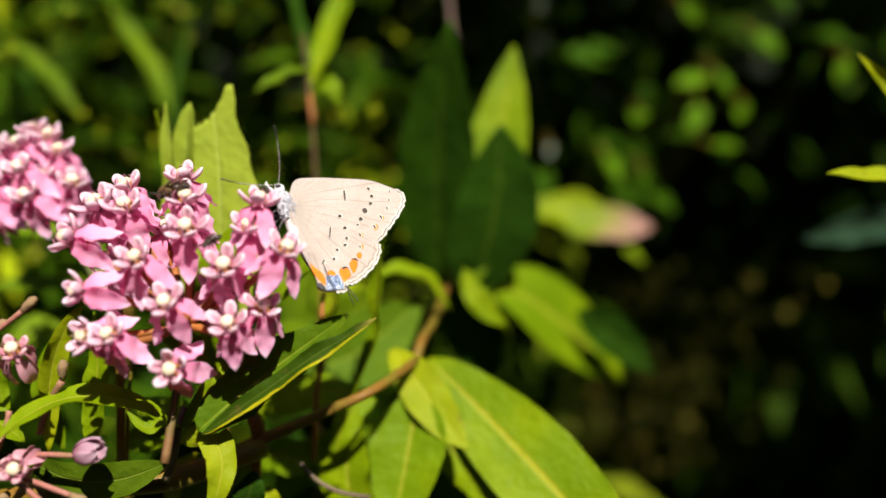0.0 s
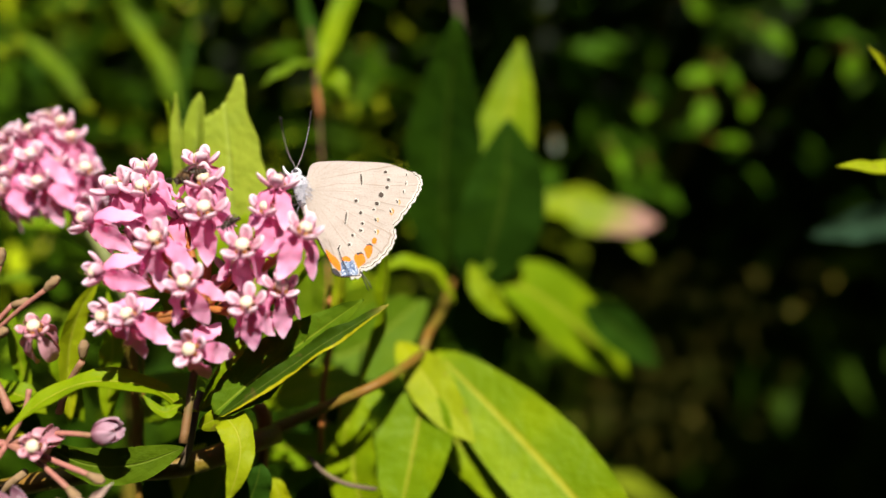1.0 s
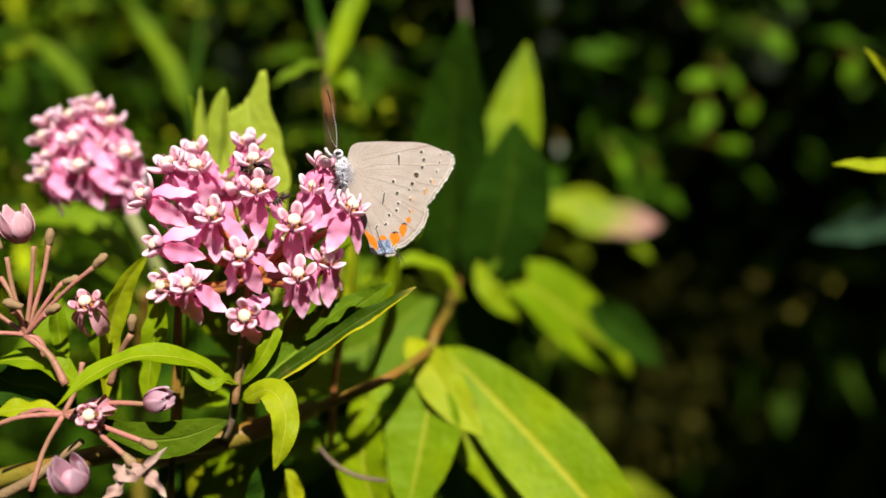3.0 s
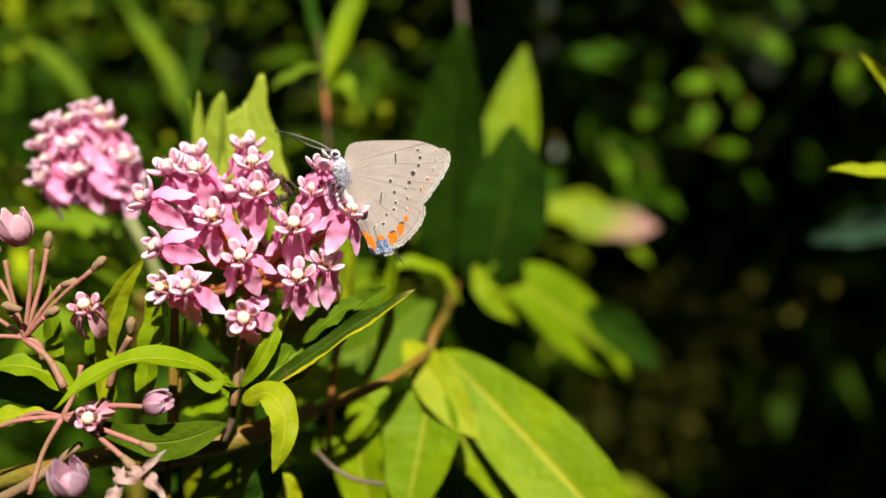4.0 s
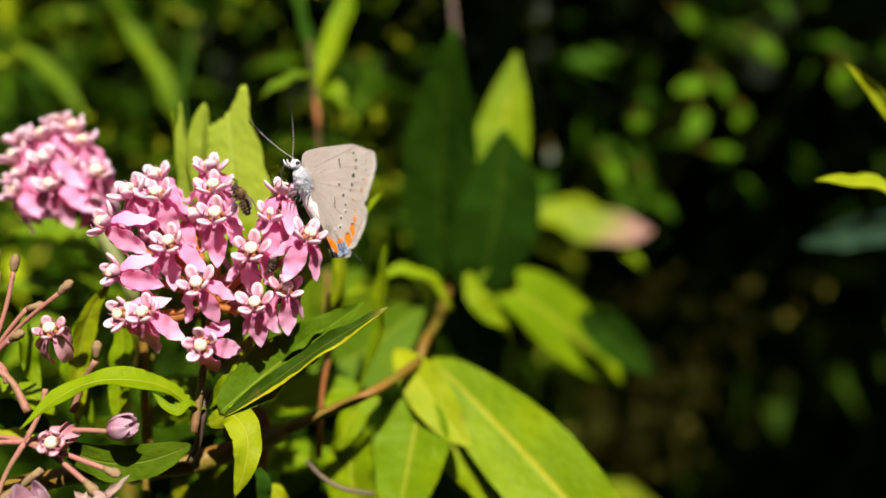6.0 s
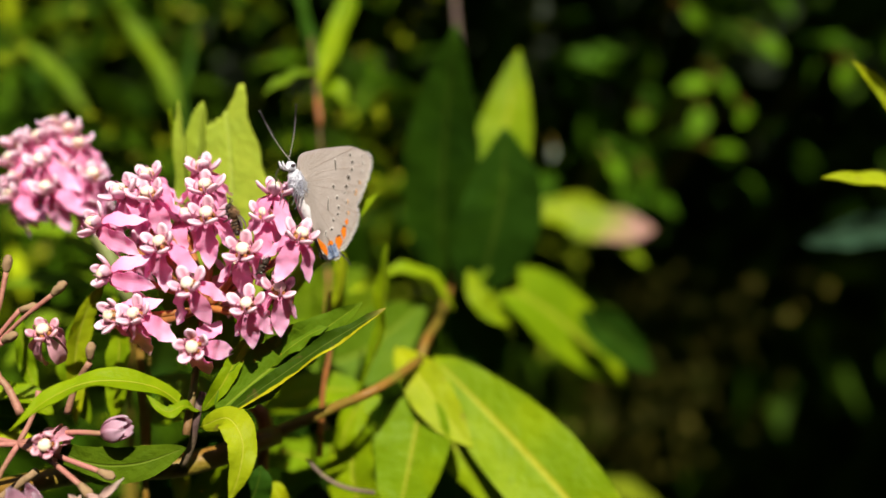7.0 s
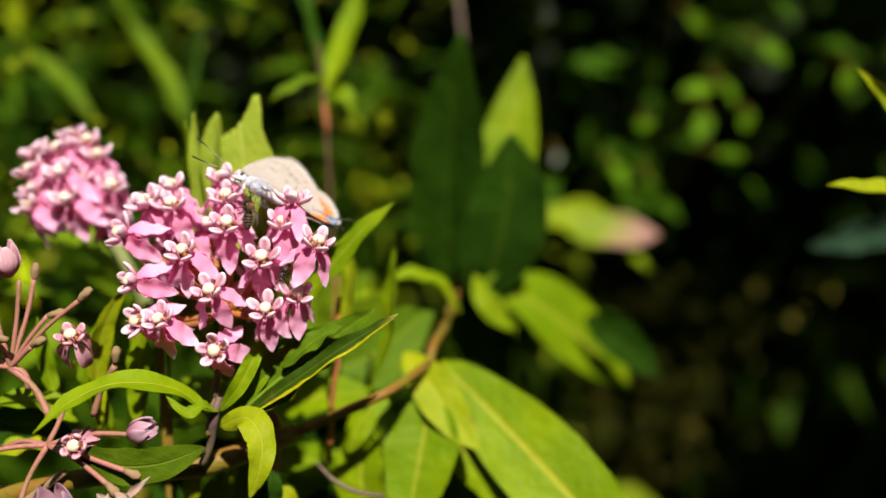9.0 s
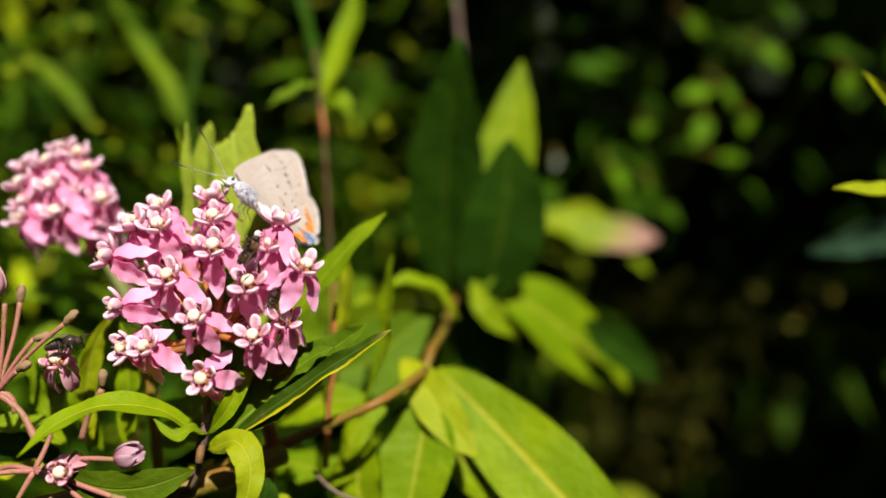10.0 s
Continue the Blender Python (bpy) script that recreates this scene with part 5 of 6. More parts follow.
body = part("thorax", blob(bmesh.new(), (-0.2, 0, -0.4), (1.05, 0.9, 2.15), Matrix.Rotation(radians(-12), 4, "Y"), 14, 10), SKIN, butterfly, "silver-grey furry thorax")
part("abdomen", tube(bmesh.new(), [(0.1, 0, -1.6), (0.8, 0, -3.6), (1.6, 0, -5.6), (2.5, 0, -7.5)], [0.75, 0.9, 0.75, 0.25], n=14, seg=12), BELLY, butterfly, "grey-brown abdomen")
headpart = part("head", blob(bmesh.new(), (-1.05, 0, 2.0), (0.68, 0.72, 0.7), None, 12, 8), FUR, butterfly)
for side in (-1, 1):
    part("eye", blob(bmesh.new(), (-1.2, side * 0.58, 2.15), (0.42, 0.22, 0.26), None, 10, 8), BLACK, headpart, "dark round eye")
    part("palp", tube(bmesh.new(), [(-1.9, side * 0.25, 1.6), (-2.5, side * 0.3, 2.1), (-2.8, side * 0.3, 2.8)], [0.22, 0.18, 0.08], n=6, seg=6), FUR, headpart)
part("proboscis", tube(bmesh.new(), [(-2.1, 0, 1.5), (-3.4, -0.2, 1.9), (-4.2, -0.3, 0.9), (-4.3, -0.3, -0.6)], [0.1, 0.08, 0.07, 0.06], n=12, seg=6), SPOT, headpart)
hair = bmesh.new()
rng = random.Random(12)
for k in range(1500):
    w, h = rng.uniform(0, 6.28), rng.uniform(-1, 1)
    o = Vector((math.cos(w) * 1.0 * math.sqrt(1 - h * h) - 0.42 * h, math.sin(w) * 0.86 * math.sqrt(1 - h * h), h * 2.1))
    q = Vector((-0.2, 0, -0.4)) + o
    way = Vector((o.x * 0.3 + 0.25 + rng.gauss(0, 0.12), o.y * 0.35 + rng.gauss(0, 0.1), -0.3 + rng.gauss(0, 0.15)))
    tube(hair, [tuple(q), tuple(q + way * 0.55 + o * 0.06), tuple(q + way)], [0.04, 0.035, 0.012], n=2, seg=3)
part("thorax_hair", hair, FUR, butterfly)
for k, (x, z) in enumerate(((-1.0, -1.2), (-0.5, -1.8), (0.1, -2.2))):
    for side in (-1, 1):
        part("leg", tube(bmesh.new(), [(x, side * 0.7, z), (x - 0.8, side * 1.1, z - 0.3), (x - 1.1, side * 1.2, z - 1.1), (x - 1.5, side * 1.1, z - 1.7)], [0.11, 0.09, 0.07, 0.04], n=10, seg=6), LEGS, butterfly, "grey and black ringed leg")


# ---- insects on the flowers ----
def small_bee(name, label, shell, fur, size, home):
    b = thing(name, home, label, "insect")
    s = size
    part("thorax", blob(bmesh.new(), (0, 0, 0), (0.95 * s, 0.85 * s, 0.85 * s), None, 12, 8), fur, b)
    ab = bmesh.new()
    for k in range(5):
        blob(ab, ((1.3 + 0.42 * k) * s, 0, -0.08 * k * s), (0.42 * s, (0.85 - 0.1 * abs(k - 1)) * s, (0.8 - 0.1 * abs(k - 1)) * s), None, 12, 8)
    belly = part("abdomen", ab, shell, b, "banded dark abdomen")
    if fur is not shell:
        r2 = random.Random(3)
        for k in range(4):
            band = bmesh.new()
            for q in range(46):
                w = r2.uniform(0, 6.28)
                rad = (0.84 - 0.1 * abs(k - 1)) * s
                o = Vector(((1.12 + 0.42 * k) * s, rad * math.cos(w), rad * math.sin(w) - 0.08 * k * s))
                tube(band, [tuple(o), tuple(o + Vector((0.3 * s, 0.12 * s * math.cos(w), 0.12 * s * math.sin(w))))], [0.05, 0.02], n=2, seg=3)
            part("hair_band", band, fur, belly, "pale tawny hair band")
        ruff = bmesh.new()
        for q in range(170):
            o = Vector((r2.gauss(0, 1), r2.gauss(0, 1), r2.gauss(0, 1))).normalized()
            p = Vector((o.x * 0.9, o.y * 0.8, o.z * 0.8)) * s
            tube(ruff, [tuple(p), tuple(p + o * 0.42 * s)], [0.05, 0.015], n=2, seg=3)
        part("ruff", ruff, fur, b, "tawny fur on the thorax")
    part("head", blob(bmesh.new(), (-1.15 * s, 0, -0.15 * s), (0.5 * s, 0.75 * s, 0.6 * s), None, 10, 8), shell, b)
    for side in (-1, 1):
        part("wing", blade([(0.2 * s, side * 0.5 * s, 0.6 * s), (1.6 * s, side * 0.9 * s, 0.95 * s), (3.1 * s, side * 1.1 * s, 0.8 * s)], 1.2 * s, (0, 0, 1), fold=0.05, thick=0.04, along=8, across=4), BEE_WING, b)
        part("antenna", tube(bmesh.new(), [(-1.5 * s, side * 0.3 * s, 0.1 * s), (-2.0 * s, side * 0.6 * s, 0.5 * s), (-2.5 * s, side * 0.8 * s, 0.2 * s)], [0.09, 0.08, 0.07], n=8, seg=5), BEE_DARK, b)
        for k in range(3):
            x = (-0.5 + 0.5 * k) * s
            part("leg", tube(bmesh.new(), [(x, side * 0.6 * s, -0.5 * s), (x + 0.2 * s * (k - 1), side * 1.3 * s, -0.3 * s), (x + 0.5 * s * (k - 1), side * 1.6 * s, -1.3 * s)], [0.14, 0.12, 0.07], n=7, seg=5), BEE_DARK, b)
    return b


bee = small_bee("bee", "small tawny striped bee crawling on the pink florets", BEE_DARK, BEE_FUR, 0.88, (-20, 100, 10))
beetle = small_bee("ant", "small dark ant half hidden between the petals", BEE_DARK, BEE_DARK, 0.55, (-20, 100, 5))
fly = small_bee("fly", "dark slender fly hovering by the spent stalks", BEE_DARK, BEE_DARK, 1.0, (-70, 104, -15))


# ---- movement ----
def motions():
    walk(flower_head, [
        (0, SITE @ spot(-31.56, 100.91, -8.36, -1.22, -0.40, -3.01)),
        (0.5, SITE @ spot(-32.31, 101.31, -8.12, -1.51, -0.45, -2.89)),
        (1, SITE @ spot(-30.57, 101.77, -7.26, -1.38, -0.50, -2.01)),
        (1.5, SITE @ spot(-30.11, 103.35, -6.26, -1.42, -0.35, -1.52)),
        (2, SITE @ spot(-28.96, 104.81, -5.37, -0.91, -0.26, -0.47)),
        (2.5, SITE @ spot(-27.70, 106.46, -4.71, -0.63, -0.27, 0.49)),
        (4, SITE @ spot(-27.58, 107.21, -4.49, -1.08, -0.18, 0.99)),
        (4.5, SITE @ spot(-27.22, 108.00, -4.67, 0.00, -0.00, 0.00)),
        (5, SITE @ spot(-29.24, 107.87, -4.88, 0.10, -0.11, 0.07)),
        (5.5, SITE @ spot(-30.35, 107.43, -6.23, -0.06, 0.05, -0.98)),
        (7, SITE @ spot(-31.87, 105.50, -6.70, -0.37, -0.38, -1.83)),
        (7.5, SITE @ spot(-30.30, 105.99, -7.09, -0.29, -0.41, -1.07)),
        (8, SITE @ spot(-31.95, 106.66, -6.75, -0.66, -0.48, -2.06)),
        (8.5, SITE @ spot(-31.99, 109.09, -6.65, -1.97, -0.82, -1.56)),
        (9, SITE @ spot(-31.44, 108.69, -7.02, -0.46, -0.69, -3.51)),
        (9.5, SITE @ spot(-33.01, 107.02, -8.42, 0.15, -1.43, -6.06)),
        (10, SITE @ spot(-31.46, 105.87, -9.02, 1.23, -0.83, -5.74))])
    walk(flower_head_back, [
        (0, SITE @ spot(-60.99, 124.00, 12.19, 0.00, -0.00, -0.00)),
        (0.5, SITE @ spot(-61.23, 124.00, 12.41, 0.00, -0.00, -0.00)),
        (1, SITE @ spot(-60.19, 124.00, 12.77, 0.00, -0.00, -0.00)),
        (1.5, SITE @ spot(-59.20, 124.00, 13.68, 0.00, -0.00, -0.00)),
        (2, SITE @ spot(-58.22, 124.00, 14.55, 0.00, -0.00, -0.00)),
        (2.5, SITE @ spot(-56.78, 124.00, 14.92, 0.00, -0.00, -0.00)),
        (4, SITE @ spot(-56.28, 124.00, 14.65, 0.00, -0.00, -0.00)),
        (4.5, SITE @ spot(-55.78, 124.00, 14.63, 0.00, -0.00, -0.00)),
        (5, SITE @ spot(-57.27, 124.00, 14.77, 0.00, -0.00, -0.00)),
        (5.5, SITE @ spot(-58.25, 124.00, 14.46, 0.00, -0.00, -0.00)),
        (7, SITE @ spot(-59.77, 124.00, 13.13, 0.00, -0.00, -0.00)),
        (7.5, SITE @ spot(-59.71, 124.00, 13.05, 0.00, -0.00, -0.00)),
        (8, SITE @ spot(-59.65, 124.00, 12.99, 0.00, -0.00, -0.00)),
        (8.5, SITE @ spot(-58.57, 124.00, 12.47, 0.00, -0.00, -0.00)),
        (9, SITE @ spot(-58.58, 124.00, 12.41, 0.00, -0.00, -0.00)),
        (9.5, SITE @ spot(-59.71, 124.00, 11.45, 0.00, -0.00, -0.00)),
        (10, SITE @ spot(-59.54, 124.00, 11.46, 0.00, -0.00, -0.00))])
    walk(spent_head, [
        (0, SITE @ spot(-58.65, 102.30, -18.58, -1.08, 1.04, 2.35)),
        (0.5, SITE @ spot(-59.31, 102.89, -18.30, -0.93, 0.85, 2.25)),
        (1, SITE @ spot(-57.15, 102.35, -17.00, -1.62, 2.23, 1.71)),
        (1.5, SITE @ spot(-56.95, 103.69, -16.36, -1.40, 1.55, 2.67)),
        (2, SITE @ spot(-55.57, 103.98, -15.75, -0.84, 0.99, 2.26)),
        (2.5, SITE @ spot(-54.07, 104.36, -15.23, -0.18, 0.48, 0.44)),
        (4, SITE @ spot(-53.91, 104.86, -15.16, -0.25, 0.22, 0.80)),
        (4.5, SITE @ spot(-53.38, 105.00, -15.31, 0.00, -0.00, 0.00)),
        (5, SITE @ spot(-54.95, 104.60, -15.38, -0.92, 0.65, 2.21)),
        (5.5, SITE @ spot(-56.29, 105.07, -16.54, -1.38, 1.07, 2.04)),
        (7, SITE @ spot(-57.62, 103.96, -17.09, -1.29, 0.95, 3.09)),
        (7.5, SITE @ spot(-55.99, 103.47, -17.28, -1.23, 0.71, 2.54)),
        (8, SITE @ spot(-57.62, 104.59, -17.13, -1.45, 0.96, 2.40)),
        (8.5, SITE @ spot(-57.15, 106.23, -17.28, -1.52, 0.63, 2.62)),
        (9, SITE @ spot(-57.02, 106.70, -17.43, -1.45, 0.48, 2.49)),
        (9.5, SITE @ spot(-58.95, 107.17, -18.86, -1.14, 0.02, 2.08)),
        (10, SITE @ spot(-57.54, 105.71, -19.40, -1.04, 0.01, 1.64))])
    walk(milkweed_stem, [
        (0, SITE @ spot(-33.74, 105.80, -24.89, -0.13, 1.84, -1.30)),
        (0.5, SITE @ spot(-34.01, 105.42, -24.47, -0.13, 1.98, -1.35)),
        (1, SITE @ spot(-32.24, 104.98, -23.87, 0.06, 1.22, -0.30)),
        (1.5, SITE @ spot(-31.23, 104.32, -22.81, 0.21, 0.79, 0.62)),
        (2, SITE @ spot(-30.10, 105.10, -22.20, 0.16, 0.27, 0.69)),
        (2.5, SITE @ spot(-28.71, 105.06, -21.59, 0.10, -0.24, 0.54)),
        (4, SITE @ spot(-28.37, 105.06, -21.38, 0.09, 0.08, 0.54)),
        (4.5, SITE @ spot(-28.00, 105.00, -21.46, 0.00, -0.00, 0.00)),
        (5, SITE @ spot(-29.55, 105.43, -21.80, 0.11, 0.50, 0.70)),
        (5.5, SITE @ spot(-31.18, 107.08, -23.10, -0.30, 0.80, -0.60)),
        (7, SITE @ spot(-32.00, 104.32, -23.18, -0.00, 1.72, 0.33)),
        (7.5, SITE @ spot(-30.85, 104.88, -23.46, 0.02, 1.12, 0.51)),
        (8, SITE @ spot(-32.31, 105.33, -23.13, -0.15, 1.13, 0.05)),
        (8.5, SITE @ spot(-31.44, 105.10, -22.74, 0.05, 1.56, 0.32)),
        (9, SITE @ spot(-31.37, 105.30, -22.87, 0.12, 0.87, 0.73)),
        (9.5, SITE @ spot(-32.60, 103.60, -23.72, 0.32, 1.15, 1.05)),
        (10, SITE @ spot(-31.94, 104.16, -24.53, 0.20, 1.34, 0.67))])
    walk(broad_leaf, [
        (0, spot(4.74, -6.71, 4.00, -1.20, -2.20, 3.74)),
        (0.5, spot(4.42, -5.26, 3.77, -0.99, -2.23, 3.39)),
        (1, spot(3.71, -4.35, 3.61, -0.33, -1.42, 1.15)),
        (1.5, spot(2.95, -3.11, 3.12, -0.19, -0.93, -0.40)),
        (2, spot(2.61, -2.95, 2.84, -0.96, -0.51, 0.82)),
        (2.5, spot(1.96, -1.28, 2.51, -0.56, -0.02, 0.33)),
        (4, spot(1.78, -0.67, 2.35, 0.24, -0.45, -0.94)),
        (4.5, spot(1.54, -0.00, 2.31, -0.00, -0.00, -0.00)),
        (5, spot(2.26, -2.01, 2.67, 0.10, -0.92, -0.78)),
        (5.5, spot(3.09, -3.75, 3.15, -0.35, -1.07, 1.77)),
        (7, spot(3.12, -2.39, 3.19, 0.13, -2.07, -0.13)),
        (7.5, spot(2.77, -2.63, 3.11, -0.61, -1.47, 0.57)),
        (8, spot(3.29, -2.74, 3.09, 0.24, -1.26, -0.02)),
        (8.5, spot(2.63, -0.61, 2.55, 1.30, -1.53, -2.34)),
        (9, spot(2.60, -0.03, 2.39, 0.54, -1.14, -1.79)),
        (9.5, spot(2.77, 0.26, 2.78, 0.35, -1.27, -1.71)),
        (10, spot(2.89, -0.64, 3.03, 0.38, -1.81, -1.18))])
    walk(side_shoot, [
        (0, SITE @ spot(-49.76, 110.00, -20.47, 0.00, -0.00, -0.00)),
        (0.5, SITE @ spot(-50.08, 110.00, -20.12, 0.00, -0.00, -0.00)),
        (1, SITE @ spot(-51.43, 116.53, -19.22, -0.28, -2.12, 0.35)),
        (1.5, SITE @ spot(-50.33, 115.92, -17.85, -0.41, -1.72, 0.10)),
        (2, SITE @ spot(-48.13, 113.65, -16.81, -0.62, -0.06, -0.45)),
        (2.5, SITE @ spot(-45.79, 110.76, -15.84, -0.57, 1.21, -0.70)),
        (4, SITE @ spot(-44.05, 106.79, -15.94, -0.19, 1.84, -0.62)),
        (4.5, SITE @ spot(-44.64, 110.00, -16.04, 0.00, -0.00, 0.00)),
        (5, SITE @ spot(-46.86, 112.38, -16.31, -0.65, 0.67, -0.64)),
        (5.5, SITE @ spot(-48.58, 114.42, -17.53, -0.62, -0.37, -0.36)),
        (7, SITE @ spot(-50.28, 115.13, -18.51, 0.14, -2.59, 0.78)),
        (7.5, SITE @ spot(-48.84, 114.65, -18.67, 0.51, -3.36, 1.23)),
        (8, SITE @ spot(-49.60, 114.15, -18.51, 0.68, -3.59, 1.41)),
        (8.5, SITE @ spot(-47.83, 112.16, -18.09, 0.60, -2.53, 1.07)),
        (9, SITE @ spot(-48.75, 115.15, -18.68, 0.54, -3.77, 1.33)),
        (9.5, SITE @ spot(-50.60, 115.89, -20.54, 0.59, -3.91, 1.48)),
        (10, SITE @ spot(-50.54, 117.12, -21.28, 0.61, -4.40, 1.65))])
    walk(shoot, [
        (0, SITE @ spot(-34.76, 125.00, 3.04, 0.00, -0.00, -0.00)),
        (0.5, SITE @ spot(-34.98, 125.00, 3.11, 0.00, -0.00, -0.00)),
        (1, SITE @ spot(-34.38, 125.00, 3.34, 0.00, -0.00, -0.00)),
        (1.5, SITE @ spot(-34.10, 125.00, 3.75, 0.00, -0.00, -0.00)),
        (2, SITE @ spot(-33.68, 125.00, 3.99, 0.00, -0.00, -0.00)),
        (2.5, SITE @ spot(-33.08, 125.00, 4.02, 0.00, -0.00, -0.00)),
        (4, SITE @ spot(-32.91, 125.00, 3.94, 0.00, -0.00, -0.00)),
        (4.5, SITE @ spot(-32.42, 125.00, 3.75, 0.00, -0.00, -0.00)),
        (5, SITE @ spot(-33.40, 125.00, 3.78, 0.00, -0.00, -0.00)),
        (5.5, SITE @ spot(-33.65, 125.00, 3.64, 0.00, -0.00, -0.00)),
        (7, SITE @ spot(-34.48, 125.00, 3.55, 0.00, -0.00, -0.00)),
        (7.5, SITE @ spot(-33.71, 125.00, 3.38, 0.00, -0.00, -0.00)),
        (8, SITE @ spot(-34.20, 125.00, 3.31, 0.00, -0.00, -0.00)),
        (8.5, SITE @ spot(-33.67, 125.00, 2.79, 0.00, -0.00, -0.00)),
        (9, SITE @ spot(-33.68, 125.00, 2.78, 0.00, -0.00, -0.00)),
        (9.5, SITE @ spot(-34.38, 125.00, 2.07, 0.00, -0.00, -0.00)),
        (10, SITE @ spot(-34.16, 125.00, 2.30, 0.00, -0.00, -0.00))])
    walk(sprig, [
        (0, SITE @ spot(75.70, 125.00, 11.32, -0.00, 0.00, -0.00)),
        (0.5, SITE @ spot(75.64, 125.01, 11.28, -0.03, -0.05, -0.00)),
        (1, SITE @ spot(75.84, 125.00, 11.51, -0.00, -0.00, -0.00)),
        (1.5, SITE @ spot(75.85, 125.05, 11.71, 0.05, 0.10, -0.01)),
        (2, SITE @ spot(75.85, 125.00, 11.86, 0.03, 0.05, -0.00)),
        (2.5, SITE @ spot(75.43, 125.00, 11.86, -0.03, -0.05, -0.00)),
        (4, SITE @ spot(74.84, 125.05, 11.56, 0.02, 0.05, -0.01)),
        (4.5, SITE @ spot(74.73, 125.00, 11.08, -0.00, -0.00, 0.00)),
        (5, SITE @ spot(74.34, 125.00, 11.39, 0.03, 0.05, 0.00)),
        (5.5, SITE @ spot(74.28, 125.05, 10.83, 0.05, 0.10, -0.01)),
        (7, SITE @ spot(74.98, 125.00, 11.34, -0.03, -0.05, -0.00)),
        (7.5, SITE @ spot(75.02, 125.05, 11.32, 0.05, 0.10, -0.01)),
        (8, SITE @ spot(75.42, 125.05, 11.53, 0.02, 0.05, -0.01)),
        (8.5, SITE @ spot(75.21, 125.00, 10.58, 0.00, 0.00, -0.00)),
        (9, SITE @ spot(75.05, 125.05, 10.74, 0.02, 0.05, -0.01)),
        (9.5, SITE @ spot(75.92, 125.00, 10.92, 0.00, 0.00, 0.00)),
        (10, SITE @ spot(76.24, 125.00, 11.13, 0.00, 0.00, -0.00))])
    walk(butterfly, [
        (0, SITE @ spot(-17.76, 102.12, 7.09, -18.46, 2.12, 18.14)),
        (0.5, SITE @ spot(-18.29, 101.91, 7.36, -15.28, 1.65, 16.78)),
        (1, SITE @ spot(-16.77, 103.10, 8.09, -10.85, 1.46, 15.10)),
        (1.5, SITE @ spot(-16.11, 103.65, 8.84, -6.54, 1.93, 18.24)),
        (2, SITE @ spot(-14.93, 104.38, 9.68, -4.85, 2.15, 19.85)),
        (2.5, SITE @ spot(-13.57, 104.06, 10.02, 2.16, 0.64, 21.76)),
        (4, SITE @ spot(-13.23, 101.78, 10.37, 9.37, -3.16, 26.19)),
        (4.5, SITE @ spot(-13.87, 104.51, 10.99, 0.12, -1.33, 33.13)),
        (5, SITE @ spot(-15.55, 103.30, 11.35, -2.39, -8.97, 50.23)),
        (5.5, SITE @ spot(-16.37, 102.97, 10.98, -2.99, -9.50, 56.24)),
        (7, SITE @ spot(-17.79, 102.58, 10.22, 3.94, -9.78, 56.18)),
        (7.5, SITE @ spot(-16.77, 102.89, 10.08, 2.54, -8.81, 58.63)),
        (8, SITE @ spot(-18.90, 104.46, 10.46, -3.54, -10.46, 60.56)),
        (8.4, SITE @ spot(-21.16, 109.96, 10.50, -39.77, -12.20, 54.51)),
        (8.5, SITE @ spot(-25.24, 113.00, 10.74, -52.15, -13.90, 72.46)),
        (8.7, SITE @ spot(-24.21, 112.28, 9.92, -55.12, -18.34, 71.48)),
        (9, SITE @ spot(-26.49, 109.70, 11.02, -51.44, -14.69, 74.72)),
        (9.5, SITE @ spot(-29.36, 110.82, 11.72, -33.98, -21.56, 66.33)),
        (10, SITE @ spot(-27.48, 109.51, 11.18, -28.99, -20.26, 67.09))])
    walk(antennae[0], [
        (0, spot(-1.15, -0.40, 2.50, 102.39, -42.81, -76.86)),
        (0.5, spot(-1.15, -0.40, 2.50, 73.04, -22.87, -43.64)),
        (1, spot(-1.15, -0.40, 2.50, 53.50, -10.85, -16.36)),
        (1.5, spot(-1.15, -0.40, 2.50, 53.52, -24.69, -9.59)),
        (2, spot(-1.15, -0.40, 2.50, 42.49, -23.21, -16.12)),
        (2.5, spot(-1.15, -0.40, 2.50, 47.85, -22.85, -9.08)),
        (4, spot(-1.15, -0.40, 2.50, 57.73, -65.75, -33.04)),
        (4.5, spot(-1.15, -0.40, 2.50, 61.82, -83.66, -57.17)),
        (5, spot(-1.15, -0.40, 2.50, -9.34, -63.73, 6.35)),
        (5.5, spot(-1.15, -0.40, 2.50, -28.39, -50.84, 13.44)),
        (7, spot(-1.15, -0.40, 2.50, -11.15, -30.89, 4.64)),
        (7.5, spot(-1.15, -0.40, 2.50, -11.16, -31.63, 5.20)),
        (8, spot(-1.15, -0.40, 2.50, -67.09, -57.76, 42.07)),
        (8.5, spot(-1.15, -0.40, 2.50, 42.90, -81.50, -33.92)),
        (9, spot(-1.15, -0.40, 2.50, 15.85, -56.38, -11.29)),
        (9.5, spot(-1.15, -0.40, 2.50, -18.23, -55.42, 6.21)),
        (10, spot(-1.15, -0.40, 2.50, -24.35, -40.97, 8.09))])
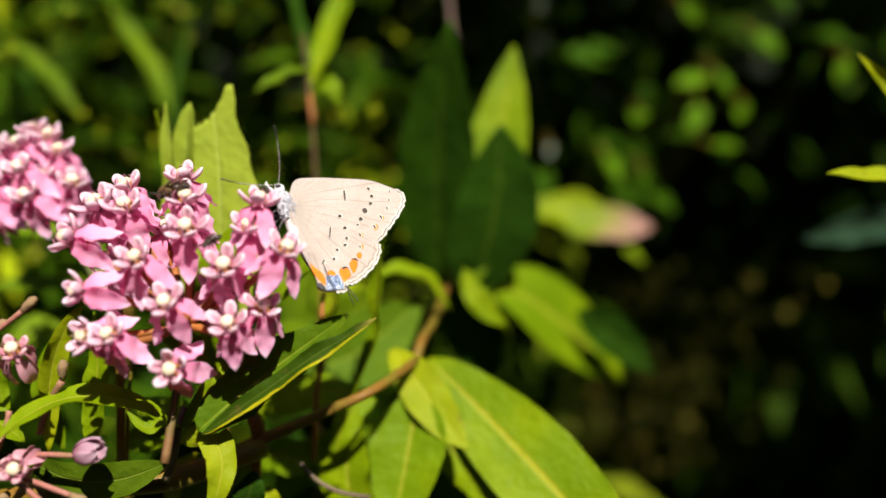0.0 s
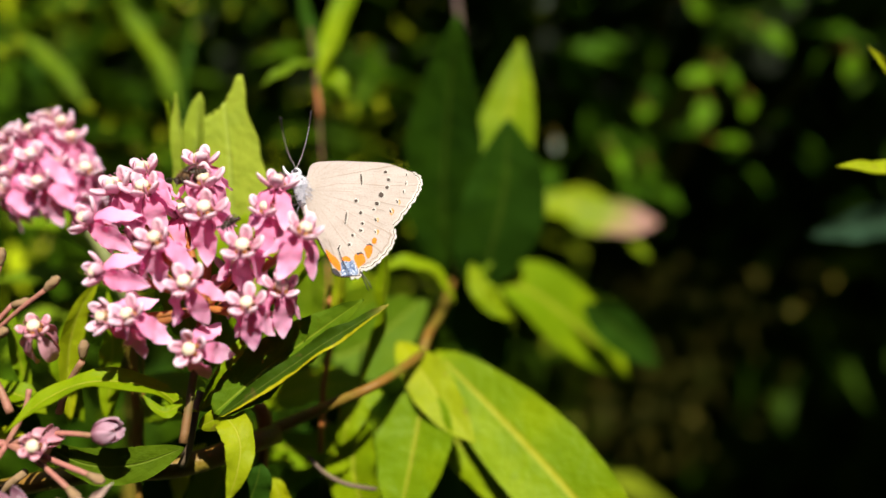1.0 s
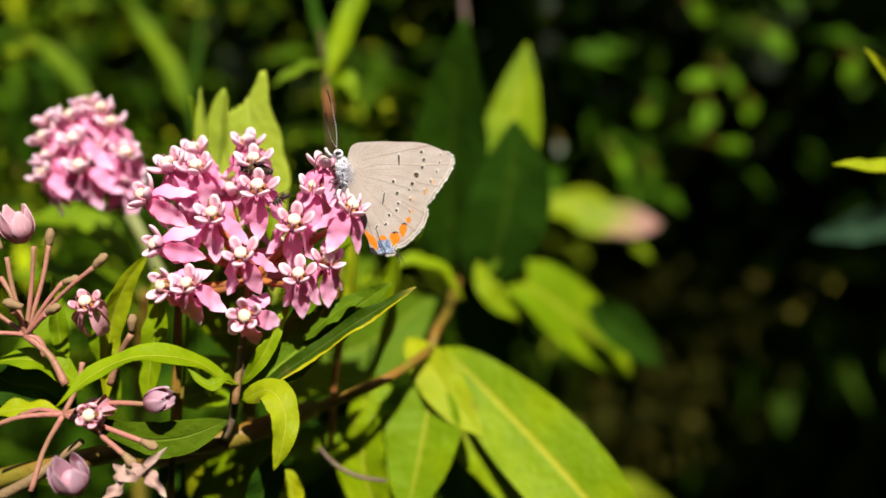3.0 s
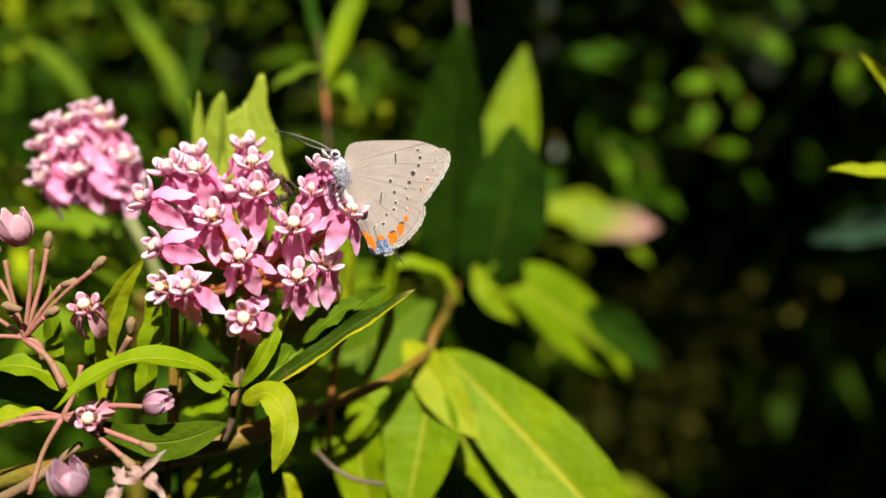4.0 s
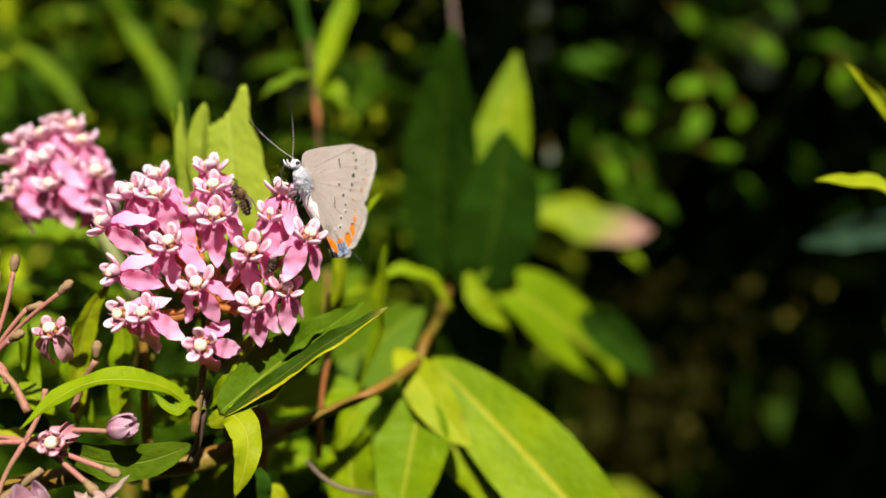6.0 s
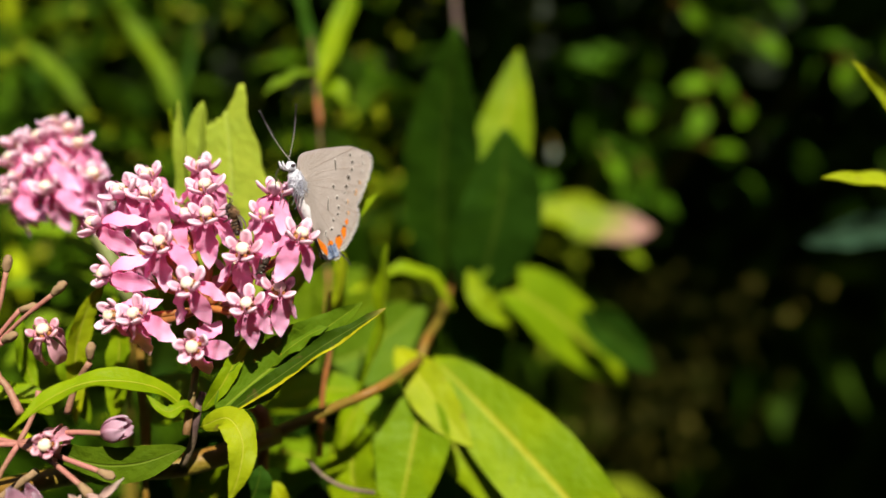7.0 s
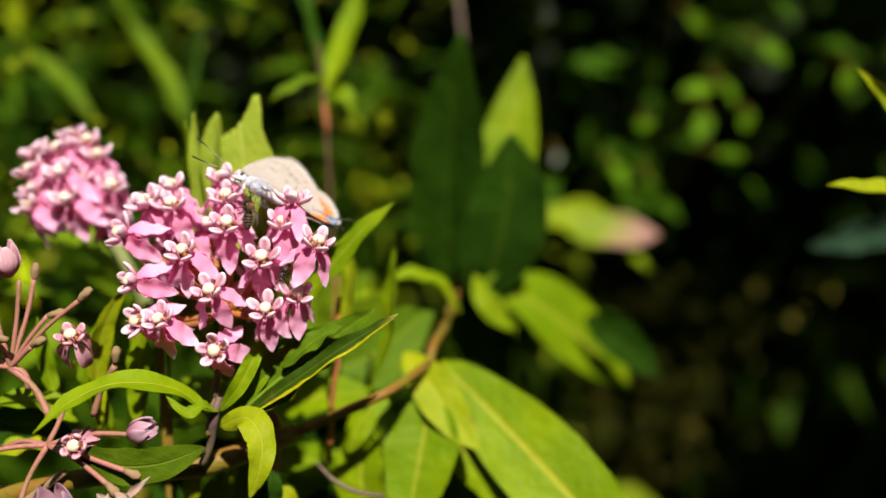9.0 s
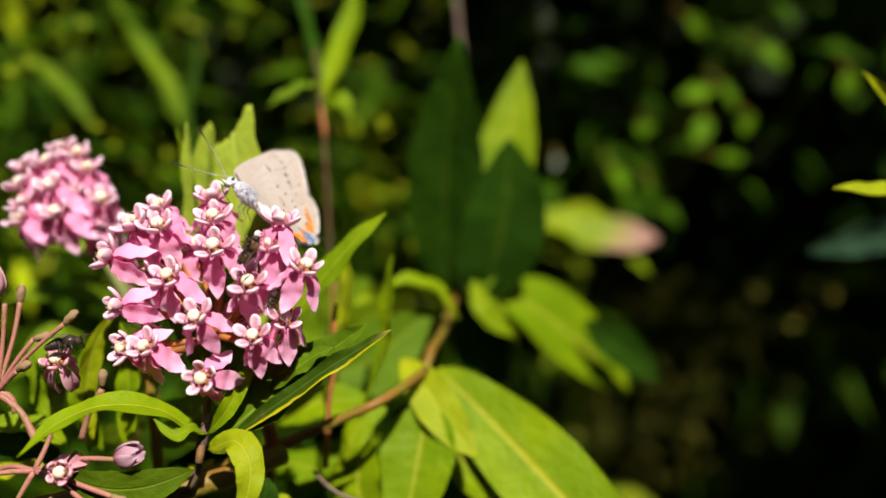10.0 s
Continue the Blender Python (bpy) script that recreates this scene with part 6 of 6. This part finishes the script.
    walk(antennae[1], [
        (0, spot(-1.15, 0.40, 2.50, 37.78, 2.76, -11.68)),
        (0.5, spot(-1.15, 0.40, 2.50, 32.09, 9.06, -18.71)),
        (1, spot(-1.15, 0.40, 2.50, 17.63, 17.74, -6.57)),
        (1.5, spot(-1.15, 0.40, 2.50, 28.65, 1.37, 4.13)),
        (2, spot(-1.15, 0.40, 2.50, 36.76, -13.82, -11.40)),
        (2.5, spot(-1.15, 0.40, 2.50, 18.99, 11.33, 2.24)),
        (4, spot(-1.15, 0.40, 2.50, -34.07, -64.78, 28.57)),
        (4.5, spot(-1.15, 0.40, 2.50, 13.89, -54.74, -7.93)),
        (5, spot(-1.15, 0.40, 2.50, 30.14, -17.81, -4.94)),
        (5.5, spot(-1.15, 0.40, 2.50, 20.42, -10.60, -2.26)),
        (7, spot(-1.15, 0.40, 2.50, 20.65, -2.01, -0.83)),
        (7.5, spot(-1.15, 0.40, 2.50, 27.13, 6.57, 1.36)),
        (8, spot(-1.15, 0.40, 2.50, -5.89, -19.48, 2.17)),
        (8.5, spot(-1.15, 0.40, 2.50, 14.61, -56.60, -3.26)),
        (9, spot(-1.15, 0.40, 2.50, 24.18, -23.69, -6.01)),
        (9.5, spot(-1.15, 0.40, 2.50, 12.12, -32.96, -4.96)),
        (10, spot(-1.15, 0.40, 2.50, 17.13, -6.72, -3.25))])
    walk(bee, [
        (0, SITE @ spot(-32.64, 100.33, 8.70, -1.31, -20.40, -2.57)),
        (0.5, SITE @ spot(-33.47, 100.81, 8.79, -1.61, -20.44, -2.34)),
        (1, SITE @ spot(-31.83, 101.22, 9.49, -1.48, -20.50, -1.51)),
        (1.5, SITE @ spot(-31.15, 102.11, 10.02, -1.49, -17.01, -1.09)),
        (2, SITE @ spot(-29.77, 102.73, 10.43, -0.93, -13.59, -0.26)),
        (2.5, SITE @ spot(-28.31, 103.62, 10.60, -0.64, -10.27, 0.60)),
        (4, SITE @ spot(-23.11, 108.55, 9.68, -1.40, 39.81, 0.09)),
        (4.5, SITE @ spot(-22.52, 109.00, 9.50, 0.00, 50.00, 0.00)),
        (5, SITE @ spot(-23.42, 100.85, 9.26, 0.20, 59.89, 0.24)),
        (5.5, SITE @ spot(-24.03, 100.33, 9.02, -0.12, 60.05, -1.08)),
        (7, SITE @ spot(-26.07, 101.39, 5.84, -1.07, 69.62, -2.84)),
        (7.5, SITE @ spot(-24.20, 100.94, 4.39, -1.08, 74.59, -2.11)),
        (8, SITE @ spot(-26.18, 102.58, 5.27, -2.49, 74.51, -4.46)),
        (8.5, SITE @ spot(-27.87, 106.96, 7.58, -18.76, 83.86, -20.24)),
        (9, SITE @ spot(-25.96, 103.47, 7.43, -34.07, 89.17, -37.59)),
        (9.5, SITE @ spot(-26.64, 100.28, 4.69, 179.54, 71.42, 173.50)),
        (10, SITE @ spot(-23.36, 97.76, 3.24, 177.81, 55.81, 172.47))])
    walk(beetle, [
        (0, SITE @ spot(-26.49, 96.86, 2.22, -1.42, -30.40, -2.30)),
        (0.5, SITE @ spot(-27.26, 97.33, 2.50, -1.76, -30.45, -2.01)),
        (1, SITE @ spot(-25.49, 97.84, 3.37, -1.60, -30.49, -1.20)),
        (1.5, SITE @ spot(-24.98, 99.47, 4.38, -1.65, -30.34, -0.70)),
        (2, SITE @ spot(-23.76, 100.93, 5.25, -1.05, -30.26, 0.06)),
        (2.5, SITE @ spot(-22.46, 102.62, 5.92, -0.73, -30.27, 0.85)),
        (4, SITE @ spot(-22.35, 103.50, 6.21, -1.25, -30.18, 1.61)),
        (4.5, SITE @ spot(-20.55, 104.00, 4.24, 0.00, -40.00, 0.00)),
        (5, SITE @ spot(-21.10, 103.87, 2.33, 0.16, -50.12, -0.06)),
        (5.5, SITE @ spot(-20.79, 103.27, -0.73, -0.12, -59.96, -0.88)),
        (7, SITE @ spot(-22.22, 101.22, -1.26, -0.75, -60.38, -1.18)),
        (7.5, SITE @ spot(-20.53, 101.84, -1.70, -0.58, -60.40, -0.57)),
        (8, SITE @ spot(-22.18, 102.36, -1.37, -1.35, -60.47, -0.90)),
        (8.5, SITE @ spot(-22.15, 105.00, -1.16, -4.04, -60.75, 1.94)),
        (9, SITE @ spot(-21.67, 104.12, -1.72, -0.95, -60.69, -2.69)),
        (9.5, SITE @ spot(-23.46, 101.98, -3.07, 0.31, -61.43, -6.33)),
        (10, SITE @ spot(-21.77, 100.77, -3.92, 2.52, -60.81, -7.93))])
    walk(fly, [(0.0, SITE @ spot(-95, 100, 10, 0, 0, 180)), (9.6, SITE @ spot(-95, 100, 10, 0, 0, 180)), (9.8, SITE @ spot(-75, 100, 2, 0, 0, 180)), (9.9, SITE @ spot(-55, 100, -7, 0, 0, 180)), (10.0, SITE @ spot(-47.8, 100, -9.0, 0, 10, 180))])


motions()
